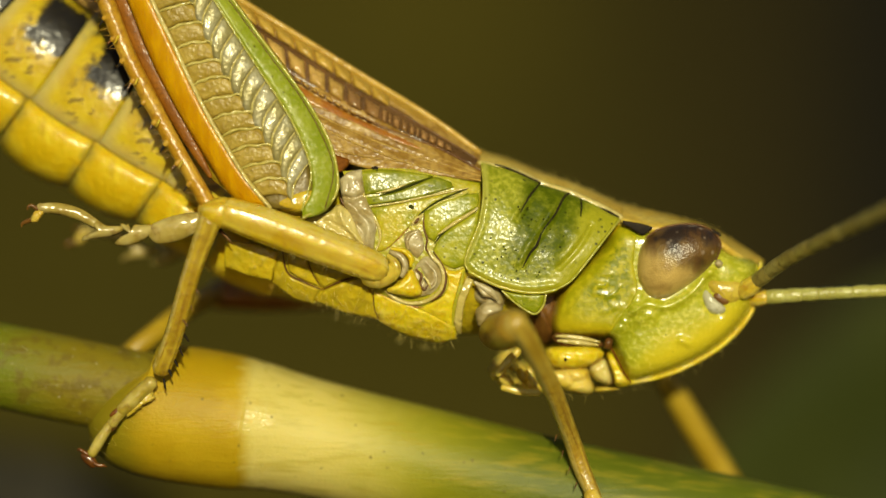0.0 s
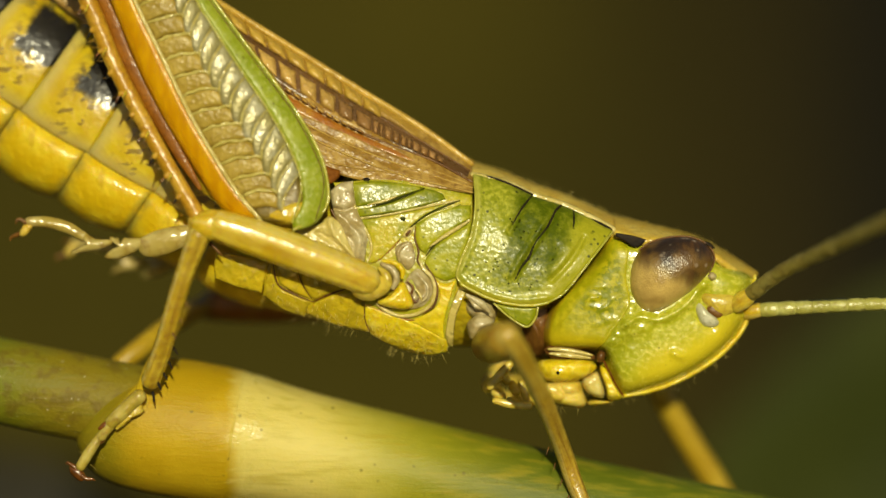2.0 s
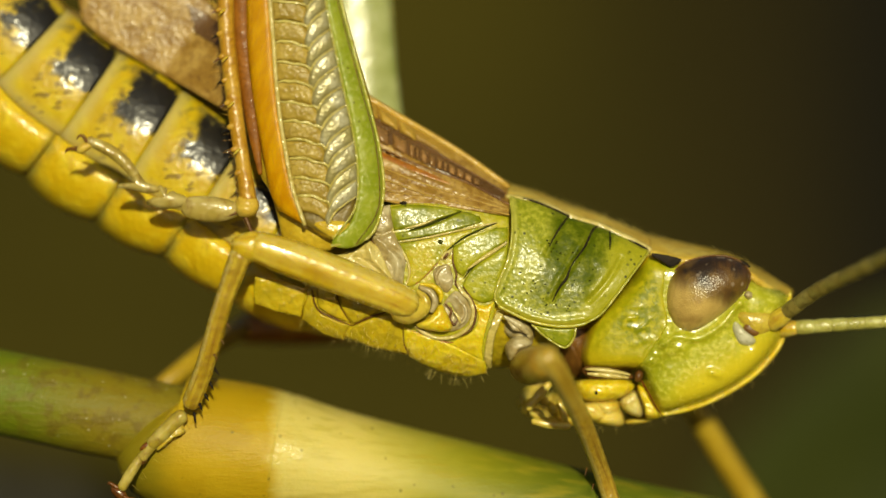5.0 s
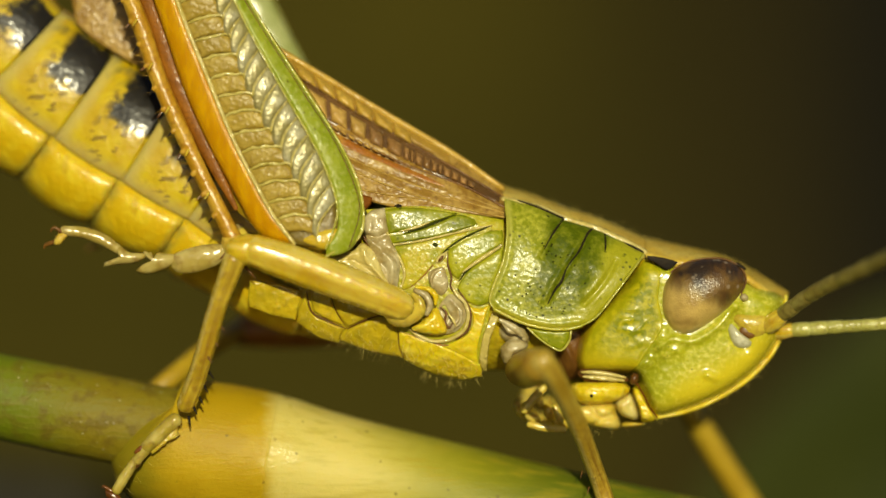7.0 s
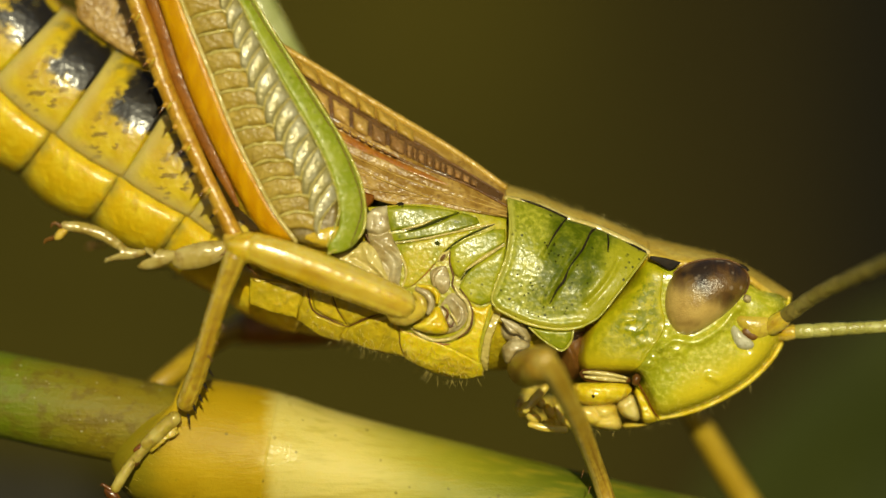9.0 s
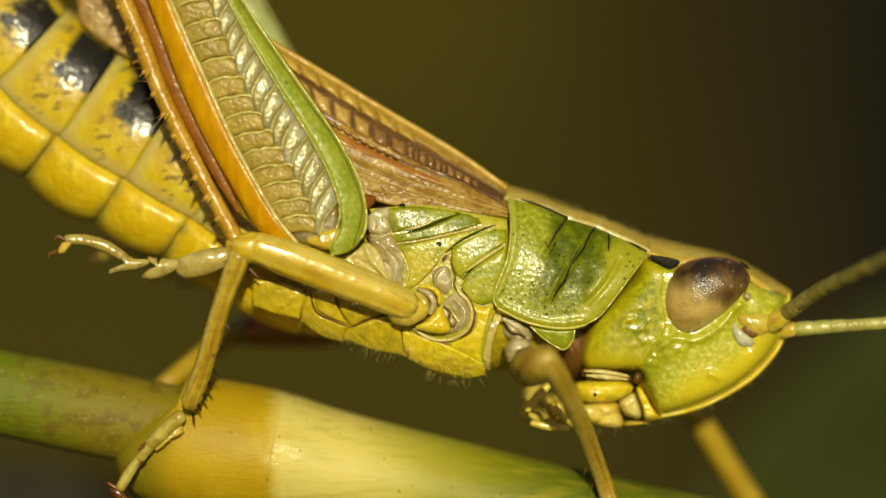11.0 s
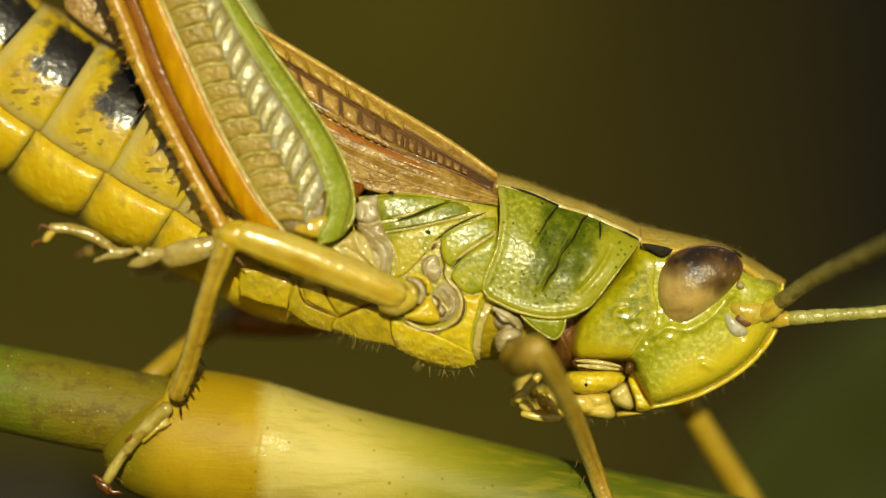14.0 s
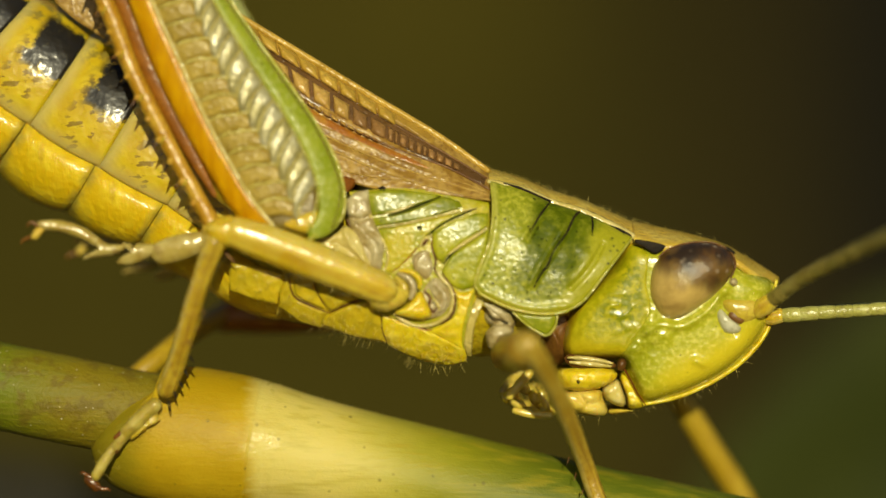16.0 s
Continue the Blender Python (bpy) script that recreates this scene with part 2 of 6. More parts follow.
def plate(top, right, bottom, left, depth, bulge=0.06, nu=36, nv=30, thick=0.25, power=8, marks=()):
    """A plate of cuticle between four border lines (top and bottom run left to right, left and right
    run downwards), laid at depth(u, v) and swollen by bulge, with its rim turned in by thick."""
    T, B, L, R = curve(top, nu), curve(bottom, nu), curve(left, nv), curve(right, nv)
    s, t = np.linspace(0, 1, nu), np.linspace(0, 1, nv)
    S, V = np.meshgrid(s, t)
    S, V = S[..., None], V[..., None]
    g = (1 - V) * T[None] + V * B[None] + (1 - S) * L[:, None] + S * R[:, None]
    g = g - ((1 - S) * (1 - V) * T[0] + S * (1 - V) * T[-1] + (1 - S) * V * B[0] + S * V * B[-1])
    u, v = g[..., 0], g[..., 1]
    S, V = S[..., 0], V[..., 0]
    swell = np.sqrt(np.clip((1 - np.abs(2 * S - 1) ** power) * (1 - np.abs(2 * V - 1) ** power), 0, 1))
    d = depth(u, v) - bulge * swell - carve(u, v, marks)
    front = P(u, v, d).reshape(-1, 3)
    faces = lattice(nv, nu)
    idx = np.arange(nv * nu).reshape(nv, nu)
    rim = np.concatenate([idx[0], idx[1:, -1], idx[-1, -2::-1], idx[-2:0:-1, 0]])
    back = front[rim] + np.array([0, thick, 0])
    m, n = len(rim), len(front)
    faces += [[int(rim[i]), n + i, n + (i + 1) % m, int(rim[(i + 1) % m])] for i in range(m)]
    uv = np.concatenate([np.stack([S, V], -1).reshape(-1, 2), np.stack([S, V], -1).reshape(-1, 2)[rim]])
    return np.vstack([front, back]), faces, uv


class Blob:
    """A swollen closed form over an outline: wf towards the viewer, wb away, round its mid depth d0."""

    def __init__(self, outline, d0, wf, wb=None, centre=None, power=2.4, marks=(), tilt=(0, 0)):
        ring = np.asarray(list(outline) + [outline[0]], float)
        q = np.vstack([ring[-2], ring, ring[1]])
        out = []
        for i in range(1, len(q) - 2):
            t = np.linspace(0, 1, 12, endpoint=False)[:, None]
            a, b, c, e = q[i - 1], q[i], q[i + 1], q[i + 2]
            out.append(0.5 * (2 * b + (c - a) * t + (2 * a - 5 * b + 4 * c - e) * t ** 2 + (3 * b - a - 3 * c + e) * t ** 3))
        self.line = np.vstack(out)
        self.c = np.asarray(centre if centre else self.line.mean(axis=0), float)
        w = self.line - self.c
        ang, rad = np.arctan2(w[:, 1], w[:, 0]), np.hypot(w[:, 0], w[:, 1])
        o = np.argsort(ang)
        self.ang, self.rad = ang[o], rad[o]
        self.d0, self.wf, self.wb, self.power, self.marks, self.tilt = d0, wf, wf if wb is None else wb, power, marks, tilt

    def reach(self, a):
        return np.interp(a, self.ang, self.rad, period=2 * math.pi)

    def depth(self, u, v):
        w = np.hypot(u - self.c[0], v - self.c[1]) / self.reach(np.arctan2(v - self.c[1], u - self.c[0]))
        return self.front(u, v, np.clip(w, 0, 1))

    def front(self, u, v, r):
        lean = self.tilt[0] * (u - self.c[0]) + self.tilt[1] * (v - self.c[1])
        return self.d0 + lean - self.wf * np.clip(1 - r ** self.power, 0, 1) ** 0.5 - carve(u, v, self.marks) * np.clip(8 * (1 - r), 0, 1)

    def mesh(self, nr=14, na=40, back=True):
        r = np.sin(np.linspace(0.02, 1, nr) * math.pi / 2)
        a = np.linspace(-math.pi, math.pi, na, endpoint=False)
        R, A = np.meshgrid(r, a, indexing="ij")
        q = self.reach(A) * R
        u, v = self.c[0] + q * np.cos(A), self.c[1] + q * np.sin(A)
        f = P(u, v, self.front(u, v, R)).reshape(-1, 3)
        lean = self.tilt[0] * (u - self.c[0]) + self.tilt[1] * (v - self.c[1])
        g = P(u, v, self.d0 + lean + self.wb * np.clip(1 - R ** self.power, 0, 1) ** 0.5).reshape(-1, 3)
        uv = np.stack([0.5 + 0.5 * R * np.cos(A), 0.5 + 0.5 * R * np.sin(A)], -1).reshape(-1, 2)
        g = g[:-na]
        n = nr * na
        faces = [[y for y in x[::-1]] for x in lattice(nr, na, True)]
        faces.append(list(range(na)))
        h = lattice(nr - 1, na, True, n)
        faces += h
        faces += [[n + (nr - 2) * na + j, n + (nr - 2) * na + (j + 1) % na, (nr - 1) * na + (j + 1) % na, (nr - 1) * na + j] for j in range(na)]
        faces.append([n + j for j in range(na)][::-1])
        return np.vstack([f, g]), faces, np.vstack([uv, uv[:-na]])


def tube(path, radii, n=12, steps=None, flat=1.0, up=(0, 1, 0), swell=None, flute=0.0):
    """A round-ended limb along a smooth path of (u, v, d); radii in hundredths of a millimetre."""
    steps = steps or max(8, 5 * len(path))
    k = np.linspace(0, len(path) - 1, len(path))
    path = np.asarray(path, float)
    c = curve(path, steps)
    ref = curve(np.column_stack([path[:, :2], np.asarray(radii, float)[:len(path)] if len(radii) == len(path) else np.interp(k / k[-1], np.linspace(0, 1, len(radii)), radii)]), steps)[:, 2] / 100
    if swell is not None:
        ref = ref * swell(np.linspace(0, 1, steps))
    c = P(c[:, 0], c[:, 1], c[:, 2])
    T = np.gradient(c, axis=0)
    T /= np.linalg.norm(T, axis=1, keepdims=True) + 1e-12
    N = np.cross(T, np.asarray(up, float))
    N /= np.linalg.norm(N, axis=1, keepdims=True) + 1e-12
    B = np.cross(T, N)
    c = np.vstack([c[0] - T[0] * ref[0] * 0.75, c[0] - T[0] * ref[0] * 0.45, c, c[-1] + T[-1] * ref[-1] * 0.45, c[-1] + T[-1] * ref[-1] * 0.75])
    ref = np.concatenate([[ref[0] * 0.3, ref[0] * 0.78], ref, [ref[-1] * 0.78, ref[-1] * 0.3]])
    N, B = np.vstack([N[:1], N[:1], N, N[-1:], N[-1:]]), np.vstack([B[:1], B[:1], B, B[-1:], B[-1:]])
    a = np.linspace(0, 2 * math.pi, n, endpoint=False)
    corner = np.mod(a - 0.78, 2 * math.pi / 5) - math.pi / 5
    facet = 1 + flute * (math.cos(math.pi / 5) / np.cos(corner) - 0.9)
    V = c[:, None] + ref[:, None, None] * facet[None, :, None] * (np.cos(a)[None, :, None] * N[:, None] + flat * np.sin(a)[None, :, None] * B[:, None])
    m = len(c)
    faces = lattice(m, n, True)
    faces += [list(range(n))[::-1], [(m - 1) * n + j for j in range(n)]]
    s = np.linspace(0, 1, m)
    uv = np.stack([np.repeat(s, n), np.tile(a / (2 * math.pi), m)], -1)
    return V.reshape(-1, 3), faces, uv


def thorn(base, tip, width):
    """A slender spine from base to tip, (u, v, d) each."""
    b, t = np.asarray(base, float), np.asarray(tip, float)
    return tube([b, b * 0.5 + t * 0.5, b * 0.08 + t * 0.92, t], [width, width * 0.7, width * 0.3, width * 0.12], n=6, steps=6)


def strands(lines, width):
    """Many fine hairs as one shape: (base, tip) each."""
    V, F, U = [], [], []
    for b, t in lines:
        v, f, w = tube([b, t], [width, width * 0.3], n=4, steps=3)
        F += [[k + sum(map(len, V)) for k in x] for x in f]
        V.append(v), U.append(w)
    return np.vstack(V), F, np.vstack(U)


def flipped(shape):
    V, F, U = shape
    return V * np.array([1, -1, 1]), [f[::-1] for f in F], U


def part(name, shape, material, parent, label="", at=None):
    """One mesh object under a thing or a part; at: its pivot (u, v, d)."""
    V, F, U = shape
    o = P(*at) if at is not None else (V.min(axis=0) + V.max(axis=0)) / 2
    me = bpy.data.meshes.new(name)
    me.from_pydata(((V - o) * MM).tolist(), [], F)
    layer = me.uv_layers.new(name="uv")
    idx = np.empty(len(me.loops), int)
    me.loops.foreach_get("vertex_index", idx)
    layer.data.foreach_set("uv", U[idx].astype(np.float32).ravel())
    me.polygons.foreach_set("use_smooth", np.ones(len(me.polygons), bool))
    me.materials.append(material)
    bm = bmesh.new()
    bm.from_mesh(me)
    bmesh.ops.recalc_face_normals(bm, faces=bm.faces)
    bm.to_mesh(me)
    bm.free()
    me.update()
    ob = new(name, me)
    if parent is None:
        ob.location = Vector(o * MM) + Vector((0, 0, HIGH))
    else:
        ob.parent = parent
        ob.location = (o - ORIGIN[parent.name]) * MM
    ORIGIN[ob.name] = o
    if label:
        ob["label"] = label
    return ob


def both(name, shape, material, parent, label=""):
    """The same part on the near and on the far flank."""
    part(name, shape, material, parent, label)
    part(name, flipped(shape), material, parent, label)


def thing(name, at, label, category):
    ob = new(name)
    o = P(*at)
    ob.location = Vector(o * MM) + Vector((0, 0, HIGH))
    ob.empty_display_size = 0.001
    ORIGIN[ob.name] = o
    return tagged(ob, label, category)


def level(d):
    return lambda u, v: np.full(np.shape(u), d, float)

# ---- materials with a pattern of their own ----


def stem_skin():
    m, t, b = shader("stem_skin", 0.5, 0.26, 0.0, 0.2)
    co = millimetres(t)
    sep = t.nodes.new("ShaderNodeSeparateXYZ")
    t.links.new(co, sep.inputs[0])
    x = sep.outputs[0]
    fibre = noise_of(t, millimetres(t, (0.35, 3, 3)), 2.4, 4.0)
    broad = noise_of(t, co, 0.8, 3.0)
    way = sums(t, "ADD", x, sums(t, "MULTIPLY", sums(t, "SUBTRACT", broad, 0.5), 1.6))
    straw, lime, leaf = (0.60, 0.50, 0.13), (0.38, 0.345, 0.012), (0.10, 0.125, 0.005)
    torn = sums(t, "ADD", x, sums(t, "MULTIPLY", sums(t, "SUBTRACT", noise_of(t, millimetres(t, (1, 2, 2)), 2.5, 4.0), 0.5), 0.5))
    amber = blend(t, band(t, broad, 0.4, 0.65), (0.40, 0.262, 0.004), (0.47, 0.318, 0.008))
    c = blend(t, band(t, torn, -9.34, -9.0), amber, straw)
    c = blend(t, sums(t, "MULTIPLY", band(t, torn, -10.7, -11.4), 0.85), c, (0.21, 0.175, 0.006))
    c = blend(t, band(t, way, -8.2, -5.4), c, lime)
    c = blend(t, band(t, way, -7.8, -3.6), c, leaf)
    c = blend(t, sums(t, "MULTIPLY", sums(t, "MULTIPLY", band(t, fibre, 0.42, 0.72), band(t, x, -9.2, -8.4)), 0.35), c, (0.34, 0.32, 0.025))
    c = blend(t, sums(t, "MULTIPLY", band(t, fibre, 0.5, 0.75), 0.25), c, (0.40, 0.24, 0.003))
    wet = sums(t, "MULTIPLY", band(t, torn, -9.5, -8.95), band(t, torn, -8.55, -8.9))
    t.links.new(sums(t, "SUBTRACT", 0.5, sums(t, "MULTIPLY", sums(t, "MULTIPLY", wet, band(t, noise_of(t, co, 5.0, 2.0), 0.4, 0.6)), 0.26)), b.inputs["Roughness"])
    c = speckles(t, c, co, (0.12, 0.10, 0.01), 4.2, 0.20, 0.65)
    t.links.new(c, b.inputs["Base Color"])
    relief(t, b, sums(t, "ADD", fibre, sums(t, "ADD", noise_of(t, co, 16, 3.0), noise_of(t, millimetres(t, (0.5, 4, 4)), 5.0, 3.0))), 0.012)
    return m


def leaf_sheath_skin():
    m, t, b = shader("old_internode", 0.55, 0.25, 0.0, 0.15)
    co = millimetres(t)
    sep = t.nodes.new("ShaderNodeSeparateXYZ")
    t.links.new(co, sep.inputs[0])
    broad = noise_of(t, co, 1.2, 3.0)
    fibre = noise_of(t, millimetres(t, (0.4, 3, 3)), 3.0, 4.0)
    way = sums(t, "ADD", sep.outputs[0], sums(t, "MULTIPLY", sums(t, "SUBTRACT", broad, 0.5), 1.5))
    c = blend(t, band(t, way, 0.2, 2.2), (0.125, 0.160, 0.003), (0.20, 0.155, 0.006))
    c = blend(t, sums(t, "MULTIPLY", band(t, fibre, 0.45, 0.75), 0.6), c, (0.18, 0.165, 0.02))
    c = blend(t, sums(t, "MULTIPLY", sums(t, "MULTIPLY", band(t, noise_of(t, co, 3.0, 4.0), 0.48, 0.62), band(t, way, -0.6, 1.2)), 0.6), c, (0.12, 0.08, 0.008))
    v = node(t, "ShaderNodeTexVoronoi", Scale=7.0)
    t.links.new(co, v.inputs["Vector"])
    c = blend(t, sums(t, "MULTIPLY", sums(t, "MULTIPLY", band(t, v.outputs["Distance"], 0.15, 0.06), band(t, broad, 0.46, 0.58)), 0.75), c, (0.6, 0.56, 0.36))
    t.links.new(c, b.inputs["Base Color"])
    relief(t, b, sums(t, "ADD", fibre, noise_of(t, co, 14, 3.0)), 0.035)
    return m


def tergite_skin():
    """Yellow back plate: a ragged black patch high on each flank, brown dashes, pale hind margin."""
    m, t, b = shader("banded_back_plate", 0.42, 0.3, 0.5, 0.3)
    b.inputs["Coat Roughness"].default_value = 0.2
    co = millimetres(t)
    s, a = uv_parts(t)
    rag = noise_of(t, co, 5.0, 4.0, 0.65)
    streak = noise_of(t, millimetres(t, (1.6, 1.0, 3.4)), 2.2, 3.0)
    c = blend(t, band(t, noise_of(t, co, 2.0), 0.4, 0.65), (0.50, 0.34, 0.003), (0.58, 0.43, 0.008))
    flank = sums(t, "ABSOLUTE", sums(t, "SUBTRACT", a, 0.5), 0)
    edge = sums(t, "ADD", flank, sums(t, "MULTIPLY", sums(t, "SUBTRACT", rag, 0.5), 0.24))
    dash = sums(t, "MULTIPLY", band(t, streak, 0.55, 0.585), sums(t, "MULTIPLY", band(t, s, 0.15, 0.25), band(t, s, 0.8, 0.6)))
    c = blend(t, sums(t, "MULTIPLY", sums(t, "MULTIPLY", dash, band(t, flank, 0.20, 0.26)), 0.8), c, (0.17, 0.10, 0.006))
    patch = sums(t, "MULTIPLY", band(t, edge, 0.365, 0.32), band(t, edge, 0.115, 0.15))
    long = sums(t, "ADD", s, sums(t, "MULTIPLY", sums(t, "SUBTRACT", rag, 0.5), 0.75))
    patch = sums(t, "MULTIPLY", patch, sums(t, "MULTIPLY", band(t, long, -0.10, -0.04), band(t, long, 0.71, 0.55)))
    c = blend(t, patch, c, (0.012, 0.010, 0.008))
    dusk = sums(t, "MULTIPLY", sums(t, "MULTIPLY", band(t, edge, 0.30, 0.20), band(t, rag, 0.5, 0.6)), band(t, long, 0.3, 0.6))
    c = blend(t, sums(t, "MULTIPLY", dusk, 0.75), c, (0.16, 0.13, 0.03))
    c = blend(t, sums(t, "MULTIPLY", band(t, s, 0.78, 0.96), 0.7), c, (0.47, 0.39, 0.13))
    c = blend(t, sums(t, "MULTIPLY", band(t, flank, 0.43, 0.49), 0.7), c, (0.46, 0.38, 0.14))
    c = blend(t, sums(t, "MULTIPLY", band(t, flank, 0.10, 0.03), 0.8), c, (0.42, 0.22, 0.02))
    t.links.new(c, b.inputs["Base Color"])
    relief(t, b, sums(t, "ADD", sums(t, "MULTIPLY", dimples(t, co, 10), 0.25), sums(t, "MULTIPLY", noise_of(t, co, 2.4, 1.6), 1.1)), 0.05)
    return m


def sternite_skin():
    m, t, b = shader("belly_plate", 0.42, 0.3, 0.7, 0.35)
    b.inputs["Coat Roughness"].default_value = 0.12
    co = millimetres(t)
    s, a = uv_parts(t)
    rag = noise_of(t, co, 4.0, 4.0)
    c = blend(t, band(t, noise_of(t, co, 1.6), 0.4, 0.62), (0.62, 0.415, 0.004), (0.70, 0.52, 0.02))
    ends = sums(t, "ADD", band(t, s, 0.14, 0.0), band(t, s, 0.84, 1.0))
    c = blend(t, sums(t, "MULTIPLY", sums(t, "MULTIPLY", ends, band(t, rag, 0.3, 0.6)), 0.75), c, (0.28, 0.24, 0.04))
    c = blend(t, sums(t, "MULTIPLY", band(t, noise_of(t, millimetres(t, (1.6, 1, 1)), 1.6, 4.0), 0.54, 0.66), 0.55), c, (0.44, 0.27, 0.012))
    t.links.new(c, b.inputs["Base Color"])
    relief(t, b, sums(t, "ADD", sums(t, "ADD", sums(t, "MULTIPLY", dimples(t, co, 10), 0.45), sums(t, "MULTIPLY", noise_of(t, millimetres(t, (3.2, 1, 1)), 2.4, 3.0), 0.7)), noise_of(t, co, 2.2, 2.0)), 0.06)
    return m


def eye_skin():
    """Compound eye: tan below, dusky above, tiny facets, glossy."""
    m, t, b = shader("eye_facets", 0.34, 0.4, 0.25)
    b.inputs["Coat Roughness"].default_value = 0.22
    co = millimetres(t)
    s, v = uv_parts(t)
    rag = noise_of(t, co, 2.5, 2.0)
    high = sums(t, "ADD", sums(t, "SUBTRACT", v, sums(t, "MULTIPLY", s, 0.45)), sums(t, "MULTIPLY", sums(t, "SUBTRACT", rag, 0.5), 0.25))
    c = blend(t, band(t, high, 0.46, 0.10), (0.52, 0.36, 0.10), (0.030, 0.018, 0.010))
    pupil = sums(t, "MULTIPLY", band(t, noise_of(t, millimetres(t, (5, 1, 1)), 1.0, 3.0), 0.48, 0.62), band(t, high, 0.5, 0.2))
    c = blend(t, sums(t, "MULTIPLY", pupil, 0.55), c, (0.10, 0.045, 0.012))
    c = blend(t, sums(t, "MULTIPLY", band(t, rag, 0.42, 0.66), 0.6), c, (0.20, 0.11, 0.02))
    cells = node(t, "ShaderNodeTexVoronoi", Scale=34.0)
    t.links.new(co, cells.inputs["Vector"])
    pale = node(t, "ShaderNodeTexVoronoi", Scale=5.0)
    t.links.new(co, pale.inputs["Vector"])
    spots = sums(t, "MULTIPLY", band(t, pale.outputs["Distance"], 0.26, 0.10), band(t, high, 0.25, 0.0))
    c = blend(t, sums(t, "MULTIPLY", spots, 0.6), c, (0.34, 0.27, 0.20))
    t.links.new(c, b.inputs["Base Color"])
    relief(t, b, sums(t, "ADD", cells.outputs["Distance"], sums(t, "MULTIPLY", dimples(t, co, 12), 1.2)), 0.010, 0.5)
    return m


def cheek_skin():
    """Green head capsule that turns yellow towards its rear rim, its jaw and the ridge of its face."""
    m, t, b = shader("head_capsule", 0.40, 0.32, 0.45, 0.1)
    co = millimetres(t)
    s, v = uv_parts(t)
    cells = node(t, "ShaderNodeTexVoronoi", Scale=4.2)
    cells.feature = "DISTANCE_TO_EDGE"
    t.links.new(co, cells.inputs["Vector"])
    broad = noise_of(t, co, 1.5, 3.0)
    grain = noise_of(t, co, 12, 4.0)
    w = sums(t, "ADD", sums(t, "MULTIPLY", broad, 0.3), -0.15)
    c = blend(t, band(t, grain, 0.4, 0.7), (0.36, 0.36, 0.012), (0.53, 0.50, 0.06))
    c = blend(t, sums(t, "MULTIPLY", band(t, noise_of(t, co, 4.5, 3.0), 0.5, 0.62), 0.45), c, (0.30, 0.315, 0.008))
    mott = sums(t, "MULTIPLY", band(t, sums(t, "ADD", s, w), 0.46, 0.30), band(t, cells.outputs["Distance"], 0.0, 0.10))
    c = blend(t, sums(t, "MULTIPLY", mott, 0.45), c, (0.22, 0.24, 0.005))
    c = blend(t, band(t, sums(t, "ADD", s, w), 0.16, 0.05), c, (0.52, 0.40, 0.012))
    low = sums(t, "ADD", sums(t, "ADD", sums(t, "MULTIPLY", v, 0.80), sums(t, "MULTIPLY", s, 0.60)), w)
    c = blend(t, band(t, low, 0.84, 1.08), c, (0.60, 0.49, 0.018))
    c = speckles(t, c, co, (0.10, 0.11, 0.01), 8.0, 0.18, 0.7)
    t.links.new(c, b.inputs["Base Color"])
    t.links.new(sums(t, "ADD", sums(t, "MULTIPLY", grain, 0.35), 0.06), b.inputs["Roughness"])
    relief(t, b, sums(t, "ADD", sums(t, "MULTIPLY", dimples(t, co, 13), 0.55), sums(t, "ADD", sums(t, "MULTIPLY", noise_of(t, co, 30, 2.0), 0.10), sums(t, "MULTIPLY", broad, 0.6))), 0.018)
    return m


def cheek_rear():
    """Rear cheek: lime, with darker green mottles in its middle and a yellow hind border."""
    m, t, b = shader("rear_cheek", 0.45, 0.2, 0.14, 0.1)
    co = millimetres(t)
    s, v = uv_parts(t)
    grain, micro = noise_of(t, co, 7, 4.0), noise_of(t, co, 26, 2.0)
    blot = noise_of(t, co, 10.0, 3.0, 0.55)
    c = blend(t, band(t, grain, 0.4, 0.65), (0.31, 0.295, 0.004), (0.43, 0.38, 0.008))
    mid = sums(t, "MULTIPLY", sums(t, "MULTIPLY", band(t, s, 0.22, 0.42), band(t, s, 0.95, 0.8)), sums(t, "MULTIPLY", band(t, v, 0.05, 0.2), band(t, v, 0.85, 0.6)))
    c = blend(t, sums(t, "MULTIPLY", sums(t, "MULTIPLY", mid, band(t, blot, 0.47, 0.56)), 0.8), c, (0.155, 0.185, 0.002))
    c = blend(t, band(t, s, 0.16, 0.03), c, (0.56, 0.38, 0.006))
    c = blend(t, sums(t, "MULTIPLY", band(t, v, 0.72, 0.95), 0.7), c, (0.50, 0.38, 0.008))
    t.links.new(c, b.inputs["Base Color"])
    t.links.new(sums(t, "ADD", sums(t, "MULTIPLY", grain, 0.4), 0.16), b.inputs["Roughness"])
    relief(t, b, sums(t, "ADD", sums(t, "ADD", sums(t, "MULTIPLY", dimples(t, co, 12), 0.5), sums(t, "MULTIPLY", micro, 0.05)), sums(t, "MULTIPLY", blot, 0.1)), 0.02)
    return m


